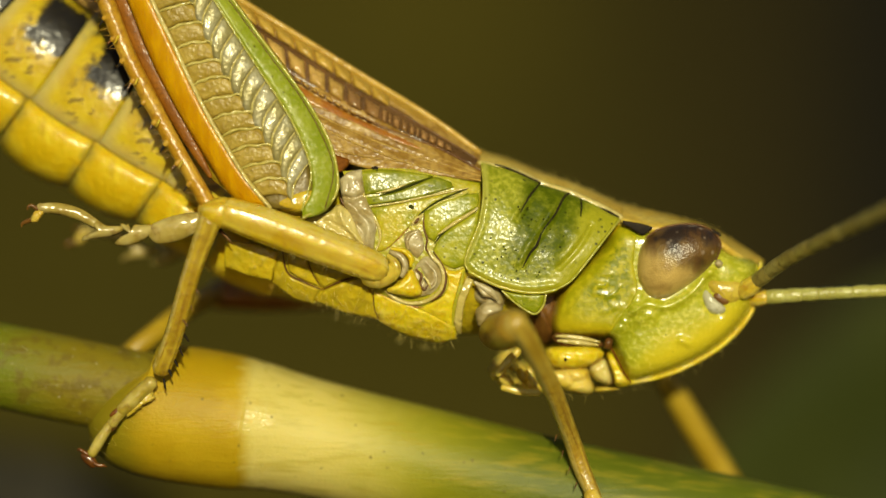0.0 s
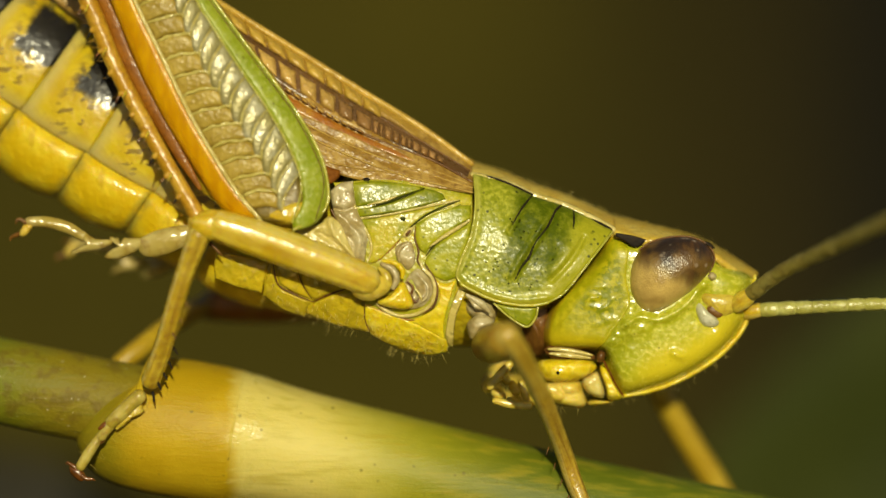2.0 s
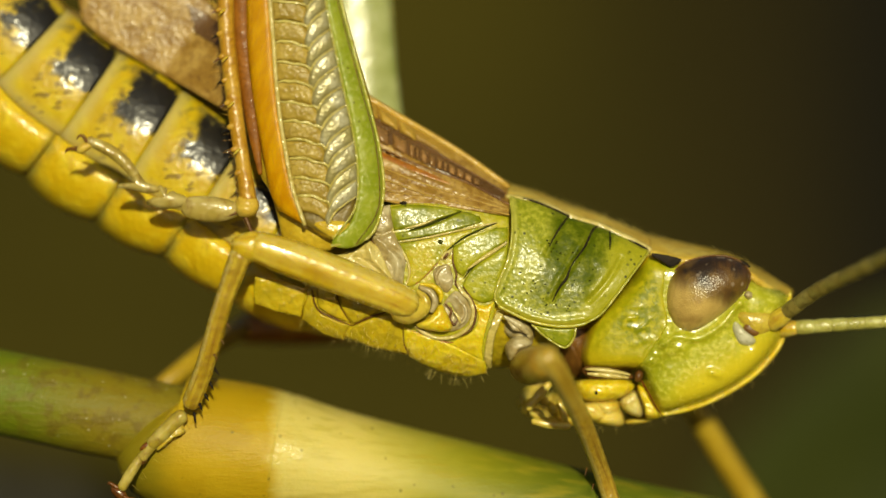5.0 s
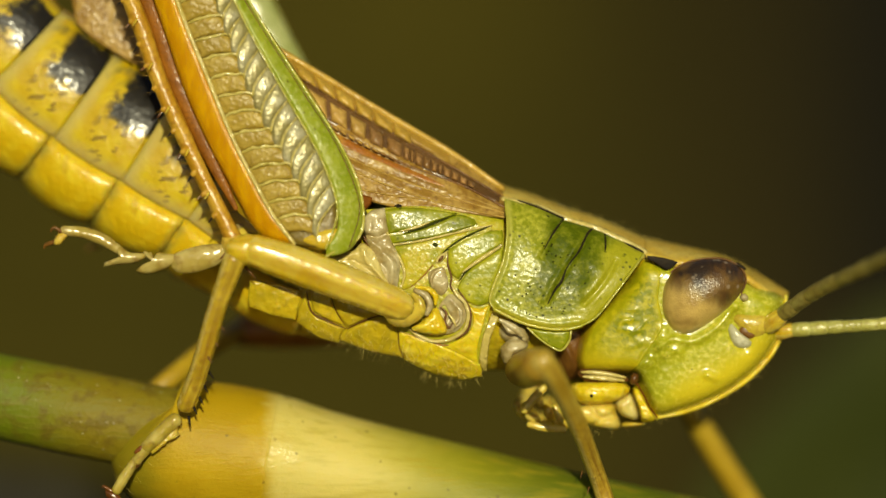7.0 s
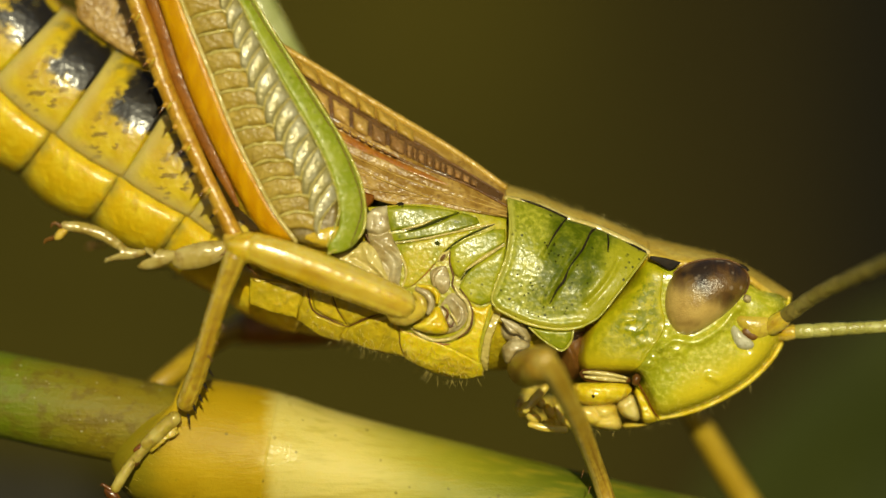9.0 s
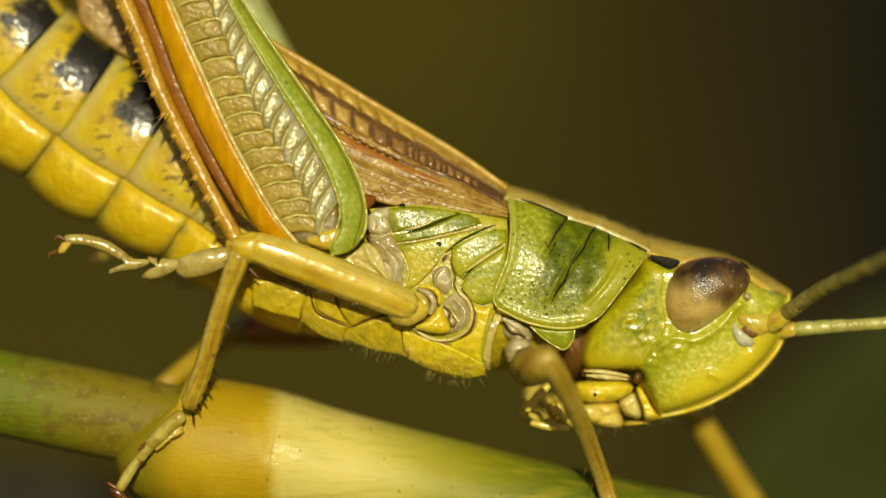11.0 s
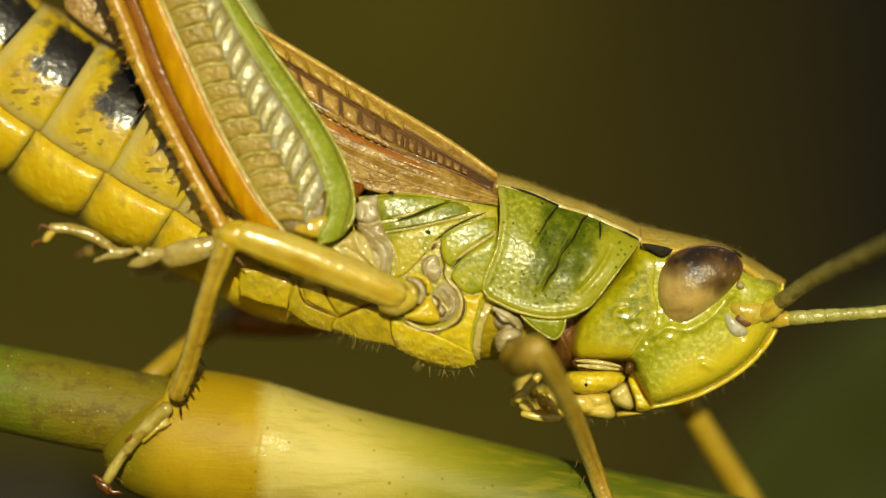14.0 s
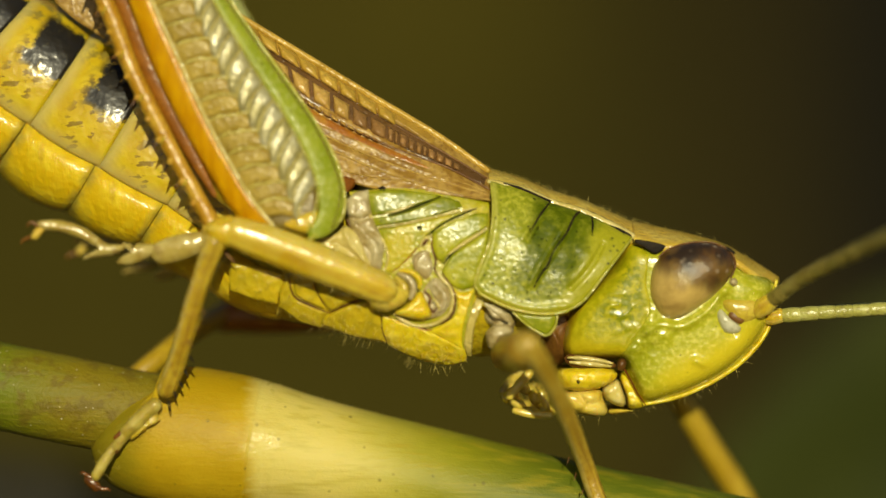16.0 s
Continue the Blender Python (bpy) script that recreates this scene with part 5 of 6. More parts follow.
L3_KEEL = [(534, 373), (547, 352), (553, 325)] + L3[2:]
L4_KEEL = [(536, 386), (560, 382), (582, 367), (597, 335)] + L4[3:]


def femur_depth(u, v):
    a = np.interp(v, [p[1] for p in L0[::-1]], [p[0] for p in L0[::-1]])
    b = np.interp(v, [-400, -250, -120, -10, 60, 120, 178, 232, 285, 330, 366, 380], [115, 240, 330, 405, 456, 500, 543, 573, 594, 598, 590, 590])
    f = np.clip((u - a) / np.maximum(b - a, 10), 0, 1)
    return -1.62 - 0.30 * np.sqrt(np.clip(1 - (2 * f - 1) ** 2, 0, 1))


def strip(a, b, n, bulge, power=4, marks=(), nv=10, sink=0.0):
    """A long plate between two lines that run from the hip to the knee."""
    p, q = curve(a, n), curve(b, n)
    return plate(p[::-1].tolist(), [p[0], q[0]], q[::-1].tolist(), [p[-1], q[-1]], lambda u, v: femur_depth(u, v) + sink, bulge, n, nv, 0.25, power, marks)


def hind_leg(side, label):
    turn = (lambda s: s) if side < 0 else flipped
    hip = (HIP[0], HIP[1], HIP[2] * -side)
    mid = [((a[0] + b[0]) / 2, (a[1] + b[1]) / 2, -1.42) for a, b in zip(curve(L0, 10), curve(L4, 10))]
    wide = [np.hypot(a[0] - b[0], a[1] - b[1]) / 2 * 0.86 for a, b in zip(curve(L0, 10), curve(L4, 10))]
    inner_edge = [(u + 10 * min(1.0, max(0.0, (365 - v) / 90)), v) for u, v in L0]
    femur = part("hind_femur", turn(tube(mid, wide, n=24, steps=50, flat=0.32)), BASE_SKIN if side < 0 else INNER, hopper, label, at=hip)
    part("lower_keel", turn(strip(inner_edge, L1, 60, 0.07, 3)), ORANGE, femur, "glossy orange lower keel")
    part("thigh_base", turn(Blob([(478, 360), (505, 345), (545, 334), (566, 340), (571, 357), (552, 373), (520, 377), (492, 370)], -1.68, 0.20, 0.3, power=3.5).mesh(12, 40)), BASE_SKIN, femur)
    part("scale_field", turn(strip(L1, L3, 60, 0.0, sink=0.07)), FIELD, femur)
    part("upper_keel", turn(strip(L3_KEEL, L4_KEEL, 70, 0.045, 5, [([(u - 9, v + 1) for u, v in L4_KEEL[3:]], 3, -0.02)])), FEMUR_GREEN, femur, "smooth green upper keel")
    for line, r, material in ((L1, 3.6, CREAM), (L3_KEEL, 1.8, SEAM), (L4_KEEL, 2.6, SEAM), ([(u - 6.5, v + 0.5) for u, v in L4_KEEL[2:]], 0.8, BROWN)):
        w = [(u, v, float(femur_depth(np.array(u), np.array(v))) - (0.045 if material is BROWN else 0.03)) for u, v in curve(line, 14)]
        part("ridge", turn(tube(w, [r] * 14, n=8, steps=60)), material, femur)
    c1, c2, c3 = curve(L1, 300), curve(L2, 300), curve(L3, 300)
    count = 23
    pick = lambda c, f: c[int(np.clip(f, 0, 1) * 299)]
    rnd = random.Random(5)

    def across(p):
        """Where a slanting line from p meets the upper keel."""
        w = c3 - p
        return c3[int(np.argmin(np.abs(w[:, 0] * 0.88 + w[:, 1] * 0.47) + 1e3 * (w[:, 1] > 0)))]

    cuts = [0.03 + 0.94 * (k / count) ** 1.05 for k in range(count + 1)]
    for f, g in zip(cuts[:-1], cuts[1:]):
        a, b, c, e = pick(c1, f), pick(c1, g), pick(c2, g), pick(c2, f)
        dip = 0.42 * (e - c)
        top = [b, b + 0.5 * (c - b) - (0, 5), c - (3, 0)]
        low = [a - (a - b) * 0.04, a + 0.5 * (e - a) - (0, 5), e - (3, 0)]
        part("scale", turn(plate(top, [top[2], (top[2] + low[2]) / 2 + (5, 0), low[2]], low, [top[0], low[0]], lambda u, v: femur_depth(u, v) + 0.045, 0.05 + rnd.uniform(-0.01, 0.012), 18, 12, 0.1, 4)), SCALE, femur)
        q = curve([top[0] + (3, 0), top[0] + 0.35 * (c - b) - (0, 4 + rnd.uniform(-2, 2)), top[0] + 0.75 * (c - b) - (0, 3 + rnd.uniform(-2, 2)), c - (1, 0), c + dip + (4, 0)], 9)
        part("scale_ridge", turn(tube([(x, y + rnd.uniform(-1.2, 1.2), float(femur_depth(np.array(x), np.array(y))) - 0.004) for x, y in q], [1.2, 2.2, 2.8, 2.0, 2.9, 1.9, 2.3, 1.5, 0.8], n=8, steps=24, flat=0.5)), SCALE_RIDGE, femur)
        a, b = pick(c2, f), pick(c2, g)
        c, e = across(b), across(a)
        a, b = a + (2, 6), b + (2, 6)
        bow = np.array([-(c - b)[1], (c - b)[0]]) * -0.10
        top = [b, b + 0.35 * (c - b) + bow, b + 0.75 * (c - b) + bow * 0.6, c]
        low = [a, a + 0.35 * (e - a) + bow, a + 0.75 * (e - a) + bow * 0.6, e]
        part("scale", turn(plate(top, [top[3], low[3]], low, [top[0], (top[0] + low[0]) / 2 - (5, -5), low[0]], lambda u, v: femur_depth(u, v) + 0.03, 0.085 + rnd.uniform(-0.015, 0.015), 18, 14, 0.12, 3)), SILVER, femur)
        q = curve(low, 8)
        part("scale_ridge", turn(tube([(x, y, float(femur_depth(np.array(x), np.array(y))) - 0.012) for x, y in q], [1.0, 1.8, 1.9, 1.6, 1.7, 1.4, 1.2, 0.8], n=8, steps=20)), SCALE_RIDGE, femur)
    # shin folded back against the thigh, spined
    shin = [(20, -395, -1.55), (70, -260, -1.6), (130, -120, -1.62), (186, 0, -1.66), (222, 90, -1.68), (262, 170, -1.7), (305, 250, -1.72), (345, 320, -1.74), (374, 372, -1.75)]
    tibia = part("hind_tibia", turn(tube(shin, [14, 14, 14, 15, 14, 14, 13, 13, 15], n=16, steps=60)), SHIN, hopper, "spiny orange-brown hind shin", at=hip)
    # flat rust strip stands in for the shaded gap between shin and thigh
    part("shin_stripe", turn(tube([(u + 27, v - 8, d + 0.10) for u, v, d in shin[2:-1]], [15, 15, 15, 14, 11, 4], n=12, steps=40, flat=0.4)), RUST, tibia)
    c = curve(shin, 400)
    for k in range(17):
        q = c[int(60 + k * 19.5)]
        b = (q[0] - 13, q[1] + 5, q[2] - 0.06)
        part("spine_base", turn(tube([(q[0] - 6, q[1], q[2] - 0.05), (q[0] - 13, q[1] + 6, q[2] - 0.07)], [7.5, 5.0], n=10, steps=8)), SHIN, tibia)
        part("shin_spine", turn(thorn(b, (q[0] - 22, q[1] + 15 + 3 * (k % 3), q[2] - 0.12), 2.8)), FOOT if k % 2 else BLACK, tibia)
        if k % 2:
            part("shin_spine", turn(thorn((q[0] - 2, q[1], q[2] - 0.14), (q[0] - 9, q[1] + 13, q[2] - 0.24), 2.6)), LEG, tibia)
    part("ankle", turn(Blob([(352, 362), (374, 352), (392, 366), (388, 388), (366, 396), (352, 384)], -1.72, 0.2, 0.2).mesh(10, 28)), TAN, tibia)
    for tip in ((330, 402), (345, 405), (412, 432)):
        part("shin_spur", turn(thorn((366, 384, -1.7), (*tip, -1.75), 5)), BROWN, tibia)
    for outline in ([(370, 380), (340, 376), (300, 384), (265, 400), (262, 416), (275, 431), (310, 428), (350, 410)],
                    [(272, 400), (245, 398), (214, 396), (212, 402), (232, 408), (205, 425), (206, 435), (232, 434), (262, 420)],
                    [(222, 400), (190, 400), (170, 388), (162, 396), (170, 408), (146, 420), (144, 428), (165, 424), (205, 416)]):
        part("tarsus_pad", turn(Blob(outline, -1.66, 0.15, 0.16, power=2.2).mesh(10, 34)), PALE_LEG, tibia)
    part("tarsus", turn(tube([(168, 396, -1.68), (140, 380, -1.7), (105, 370, -1.72), (70, 368, -1.74)], [8, 10, 10, 8], n=14, steps=24)), PALE_LEG, tibia)
    part("foot_pad", turn(Blob([(72, 366), (58, 378), (54, 392), (64, 394), (74, 384), (80, 372)], -1.72, 0.09, 0.1).mesh(8, 24)), TAN, tibia)
    part("claw", turn(tube([(66, 370, -1.78), (56, 364, -1.80), (50, 366, -1.82), (48, 372, -1.82)], [4, 3, 2.4, 1], n=8)), BROWN, tibia)
    part("claw", turn(tube([(60, 388, -1.70), (48, 392, -1.68), (40, 396, -1.66), (38, 402, -1.66)], [5, 4, 3, 1], n=8)), BROWN, tibia)
    hairs = []
    for k in range(70):
        q = c[rnd.randint(40, 390)]
        w = rnd.uniform(8, 22)
        hairs.append(((q[0] - 11, q[1] + 4, q[2]), (q[0] - 11 - w, q[1] + 4 + rnd.uniform(-2, 12), q[2] - rnd.uniform(-0.1, 0.1))))
    part("hair", turn(strands(hairs, 0.5)), SHIN, tibia)["kind"] = "stuff"
    return femur, tibia


FOOT = skin("claw_cuticle", ((0.10, 0.035, 0.006), (0.18, 0.06, 0.008), (0.04, 0.014, 0.004)), rough=0.35, coat=0.3)
SCALE_RIDGE = skin("scale_ridge", ((0.46, 0.38, 0.08), (0.54, 0.46, 0.13), (0.38, 0.29, 0.05)), rough=0.40, coat=0.4, fine=8, depth=0.06)
BASE_SKIN = skin("thigh_base", ((0.48, 0.32, 0.016), (0.55, 0.40, 0.03), (0.38, 0.27, 0.02)), rough=0.34, coat=0.4, fine=8, depth=0.06)
PALE_LEG = skin("pale_tarsus", ((0.36, 0.27, 0.055), (0.46, 0.37, 0.12), (0.20, 0.11, 0.02)), rough=0.32, coat=0.4, fine=6, depth=0.06)
near_hind = hind_leg(-1, "green hind thigh with a herringbone of scales")
far_hind = hind_leg(1, "green hind thigh of the far side")


# ---- walking legs ----
TARSUS = skin("tarsus_cuticle", ((0.38, 0.29, 0.035), (0.48, 0.39, 0.09), (0.20, 0.11, 0.012)), rough=0.36, coat=0.9, fine=7, coarse=3.0, depth=0.045, sub=0.2)
HONEY_PAD = skin("soft_sole", ((0.50, 0.36, 0.03), (0.56, 0.42, 0.06), (0.40, 0.24, 0.02)), rough=0.4, sub=0.4, depth=0.05)
rnd_foot = random.Random(8)


def ribbed(path, radii, material, name, parent, label, at):
    return part(name, tube(path, radii, n=40, steps=44, flute=0.35), material, parent, label, at=at)


MID_HIP, MID_KNEE = (712, 490, -1.45), (382, 378, -2.04)
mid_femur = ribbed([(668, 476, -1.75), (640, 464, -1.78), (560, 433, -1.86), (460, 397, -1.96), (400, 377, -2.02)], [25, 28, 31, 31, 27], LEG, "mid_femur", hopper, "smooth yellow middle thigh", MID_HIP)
part("knee", Blob([(402, 350), (378, 352), (357, 364), (355, 384), (368, 400), (390, 405), (408, 398), (414, 368)], -2.02, 0.25, 0.3, power=2.6).mesh(12, 40), LEG, mid_femur)
both("mid_coxa", Blob([(682, 514), (702, 501), (726, 477), (736, 487), (748, 517), (735, 526), (706, 523)], -1.38, 0.20, 0.3, power=3).mesh(12, 44), YELLOW, hopper)
both("mid_trochanter", tube([(655, 485, -1.60), (672, 486, -1.60), (690, 484, -1.58)], [23, 24, 18], n=24, steps=14), HONEY, hopper)
both("trochanter_ring", tube([(687, 453, -1.62), (698, 465, -1.62), (702, 480, -1.62), (698, 494, -1.62)], [4, 8, 8, 4], n=12, steps=20), AMBER, hopper)
both("trochanter_ring", tube([(691, 446, -1.58), (709, 455, -1.58), (717, 472, -1.58), (711, 489, -1.58)], [4, 6, 6, 4], n=12, steps=20), PALE, hopper)
both("trochanter_ring", tube([(693, 441, -1.52), (715, 445, -1.52), (727, 457, -1.52), (727, 471, -1.52)], [3, 5, 5, 3], n=12, steps=20), YELLOW, hopper)
mid_tibia = ribbed([(372, 392, -2.04), (351, 448, -1.97), (334, 500, -1.90), (319, 555, -1.8), (304, 604, -1.63), (286, 652, -1.44)], [20, 17, 16.5, 16.5, 16.5, 17], MID_SHIN, "mid_tibia", hopper, "yellow middle shin with fine black spines", MID_KNEE)
for b, tip in zip([(326, 593), (317, 616), (309, 638), (299, 655), (290, 672)], [(335, 606), (325, 632), (316, 651), (305, 669), (293, 690)]):
    part("shin_spine", thorn((*b, -1.55), (*tip, -1.6), 2.6), BLACK, mid_tibia)
for k in range(3):
    part("shin_spine", thorn((344 - 11 * k, 508 + 28 * k, -1.9), (354 - 11 * k, 522 + 28 * k, -1.95), 2.0), BROWN, mid_tibia)
part("tarsus_pad", tube([(268, 677, -1.36), (251, 692, -1.36), (233, 710, -1.36), (216, 726, -1.36)], [12, 12.5, 12.5, 10.5], n=24, steps=24), TARSUS, mid_tibia)
part("pad_sole", Blob([(269, 692), (276, 705), (268, 711), (256, 710), (248, 723), (236, 726), (231, 738), (223, 738), (226, 725), (246, 702)], -1.30, 0.10, 0.12, power=2.4).mesh(10, 40), HONEY_PAD, mid_tibia)
part("tarsus_pad", tube([(216, 728, -1.33), (207, 739, -1.33), (199, 751, -1.33)], [10, 9, 8], n=14, steps=14), TARSUS, mid_tibia)
part("tarsus", tube([(197, 748, -1.31), (187, 764, -1.31), (175, 782, -1.31), (163, 803, -1.31)], [7, 8.5, 9.5, 9], n=18, steps=24), TARSUS, mid_tibia)
part("joint", Blob([(197, 730), (208, 722), (224, 725), (221, 731), (205, 735), (192, 739)], -1.36, 0.05, 0.12).mesh(7, 22), FOOT, mid_tibia)
part("joint", Blob([(200, 744), (208, 748), (206, 758), (198, 764), (194, 758)], -1.30, 0.06, 0.12).mesh(7, 22), BROWN, mid_tibia)
part("foot_pad", Blob([(145, 801), (157, 803), (169, 812), (173, 824), (162, 829), (150, 820), (143, 810)], -1.25, 0.10, 0.12).mesh(8, 28), FOOT, mid_tibia)
part("claw", tube([(167, 820, -1.33), (175, 824, -1.33), (183, 824, -1.33), (189, 827, -1.33)], [4, 3.4, 2.6, 0.8], n=8), FOOT, mid_tibia)
part("claw", tube([(155, 804, -1.33), (145, 798, -1.33), (140, 795, -1.33), (137, 798, -1.33)], [4, 3.4, 2.4, 0.8], n=8), FOOT, mid_tibia)
hairs = []
for k in range(34):
    f = rnd_foot.random()
    side = rnd_foot.choice((-1, 1))
    x, y = 327 - 100 * f, 677 + 120 * f
    hairs.append(((x - 60 + side * 8, y + side * 8, -1.35), (x - 60 + side * 18 + rnd_foot.uniform(-4, 4), y + side * 14 + rnd_foot.uniform(-4, 6), -1.4)))
part("hair", strands(hairs, 0.4), TARSUS, mid_tibia)["kind"] = "stuff"

FRONT_HIP, FRONT_KNEE = (865, 560, -1.2), (912, 568, -3.4)
both("front_coxa", Blob([(837, 510), (843, 497), (863, 497), (890, 510), (893, 537), (880, 550), (857, 543), (840, 530)], -0.95, 0.30, 0.4).mesh(12, 40), PALE, hopper)
both("front_trochanter", Blob([(840, 556), (847, 543), (863, 533), (883, 537), (890, 550), (867, 563), (857, 576), (847, 579)], -1.12, 0.25, 0.4).mesh(12, 40), PALE, hopper)
front_femur = part("front_femur", tube([(874, 590, -1.3), (882, 588, -2.0), (894, 584, -2.8), (906, 577, -3.3)], [26, 31, 32, 27], n=24, steps=20, up=(0, 0, 1)), KNOB, hopper, "tan front thigh", at=FRONT_HIP)
front_tibia = ribbed([(910, 570, -3.4), (936, 606, -3.1), (978, 690, -2.1), (1011, 775, -1.2), (1030, 830, -1.05), (1052, 880, -1.15)], [22, 18, 16, 15, 15, 13], FORELEG, "front_tibia", hopper, "yellow front shin", FRONT_KNEE)
part("tarsus", tube([(1046, 876, -1.2), (1062, 905, -1.12), (1075, 935, -1.08)], [14, 15, 12], n=12), TAN, front_tibia)
for k in range(4):
    part("shin_spine", thorn((985 + 12 * k, 770 + 28 * k, -1.15), (981 + 12 * k, 784 + 28 * k, -1.2), 1.2), BROWN, front_tibia)

far_front = part("far_front_tibia", tube([(1120, 575, 1.9), (1172, 660, 2.3), (1228, 755, 2.6), (1287, 850, 2.8), (1330, 930, 2.6)], [20, 22, 24, 24, 20], n=16, steps=30), LEG_FAR, hopper, "front shin of the far side")
part("far_front_femur", tube([(900, 560, 1.1), (1010, 560, 1.8), (1120, 570, 1.95)], [32, 34, 26], n=16, steps=24), LEG_FAR, hopper, "front thigh of the far side")
part("far_mid_femur", tube([(720, 500, 1.3), (600, 515, 1.9), (480, 520, 2.3), (385, 522, 2.5)], [30, 32, 34, 28], n=16, steps=30), RUSSET, hopper, "russet middle thigh of the far side")
far_mid = part("far_mid_tibia", tube([(385, 518, 2.4), (335, 545, 1.7), (275, 590, 1.05), (228, 628, 0.8), (195, 668, 0.7)], [20, 19, 19, 18, 16], n=16, steps=30), LEG_FAR, hopper, "middle shin of the far side")

# fine hairs
rng = np.random.RandomState(4)


def fringe(line, count, out, spread, d, parent, material):
    c = curve(line, 200)
    rows = []
    for _ in range(count):
        i = rng.randint(2, 198)
        g = c[i + 1] - c[i - 1]
        n = np.array([g[1], -g[0]]) / np.hypot(*g)
        w = n * out * rng.uniform(0.4, 1.2) + g / np.hypot(*g) * rng.uniform(-1, 1) * out * 0.5
        z = d + rng.uniform(-spread, spread)
        rows.append(((c[i][0], c[i][1], z), (c[i][0] + w[0], c[i][1] + w[1], z + rng.uniform(-0.1, 0.1))))
    ob = part("hair", strands(rows, 0.32), material, parent)
    ob["kind"] = "stuff"


HAIR = skin("pale_hair", ((0.6, 0.48, 0.12), (0.7, 0.58, 0.18), (0.5, 0.38, 0.08)), rough=0.3, coat=0.5)
fringe([(838, 262), (960, 306), (1060, 344), (1108, 365), (1200, 388), (1250, 401), (1300, 428)], 90, 9, 0.5, 0.0, hopper, HAIR)
fringe([(806, 604), (740, 606), (660, 566), (560, 545), (480, 500)], 60, 16, 0.9, -0.3, hopper, HAIR)
fringe([(848, 264), (650, 134), (430, -2)], 90, 5, 0.1, -0.22, hopper, HAIR)
fringe([(1330, 560), (1272, 622), (1200, 660), (1110, 683), (1040, 698), (980, 694)], 40, 12, 0.5, -0.3, hopper, HAIR)
fringe([(375, 350), (560, 402), (680, 455)], 26, 10, 0.15, -2.1, mid_femur, HAIR)
fringe([(690, 500), (560, 465), (410, 402)], 30, 10, 0.15, -2.0, mid_femur, HAIR)

# short bristles strewn over the lower thorax and the rump
plate_hairs = []
for _ in range(150):
    u = rng.uniform(500, 810)
    low = float(np.interp(u, [482, 560, 660, 760, 806], [495, 540, 562, 602, 602]))
    v = low - abs(rng.normal(0, 22))
    d = float(flank(np.array(u), np.array(v))) - 0.14
    plate_hairs.append(((u, v, d), (u + rng.uniform(-6, 6), v + rng.uniform(3, 11), d - rng.uniform(0.03, 0.10))))
part("hair", strands(plate_hairs, 0.4), HAIR, hopper)["kind"] = "stuff"

# ---- surroundings: meadow floor, a bank behind with painted shade, a blurred leaf ----


def plain_noise(name, tones, scale, rough=0.9, bump=0.01):
    m, t, b = shader(name, rough, 0.2)
    co = t.nodes.new("ShaderNodeTexCoord").outputs["Object"]
    n1, n2 = noise_of(t, co, scale, 4.0), noise_of(t, co, scale * 6, 3.0)
    c = blend(t, band(t, n1, 0.35, 0.65), tones[0], tones[1])
    c = blend(t, sums(t, "MULTIPLY", band(t, n2, 0.45, 0.7), 0.6), c, tones[2])
    t.links.new(c, b.inputs["Base Color"])
    n = node(t, "ShaderNodeBump", Strength=0.5, Distance=bump)
    t.links.new(n2, n.inputs["Height"])
    t.links.new(n.outputs[0], b.inputs["Normal"])
    return m


SOIL = plain_noise("meadow_soil", ((0.045, 0.034, 0.010), (0.065, 0.050, 0.014), (0.035, 0.030, 0.008)), 6.0)


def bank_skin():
    """Dry olive litter; towards +x shade is painted in as ever darker colour."""
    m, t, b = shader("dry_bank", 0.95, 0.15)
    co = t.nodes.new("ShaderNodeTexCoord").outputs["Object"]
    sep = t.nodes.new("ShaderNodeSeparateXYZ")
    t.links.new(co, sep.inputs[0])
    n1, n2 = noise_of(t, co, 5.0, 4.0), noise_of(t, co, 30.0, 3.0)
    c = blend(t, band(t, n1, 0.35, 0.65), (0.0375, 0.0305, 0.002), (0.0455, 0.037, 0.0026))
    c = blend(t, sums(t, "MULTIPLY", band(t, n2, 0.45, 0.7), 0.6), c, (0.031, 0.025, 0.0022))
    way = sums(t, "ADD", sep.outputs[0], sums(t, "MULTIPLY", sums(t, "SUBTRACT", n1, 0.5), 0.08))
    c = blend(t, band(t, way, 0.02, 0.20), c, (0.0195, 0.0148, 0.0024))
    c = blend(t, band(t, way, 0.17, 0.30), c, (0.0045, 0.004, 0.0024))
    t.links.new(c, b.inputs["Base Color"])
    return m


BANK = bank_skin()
LEAF = plain_noise("leaf_green", ((0.028, 0.036, 0.005), (0.042, 0.050, 0.007), (0.025, 0.03, 0.004)), 90.0, 0.5, 0.0001)


def sheet(name, f, us, vs, material, label, category):
    V = [f(u, v) for u in us for v in vs]
    me = bpy.data.meshes.new(name)
    me.from_pydata(V, [], lattice(len(us), len(vs)))
    me.polygons.foreach_set("use_smooth", np.ones(len(me.polygons), bool))
    me.materials.append(material)
    return tagged(new(name, me), label, category, kind="structure")


sheet("ground", lambda x, y: (x, y, 0.02 * noise.noise((x * 2, y * 2, 0)) * (1 if abs(x) < 20 and abs(y) < 20 else 0)),
      [-400, -60, -15] + [k * 0.25 for k in range(-16, 17)] + [15, 60, 400], [-400, -60, -15] + [k * 0.25 for k in range(-16, 17)] + [15, 60, 400], SOIL, "brown meadow floor with dry litter", "ground")


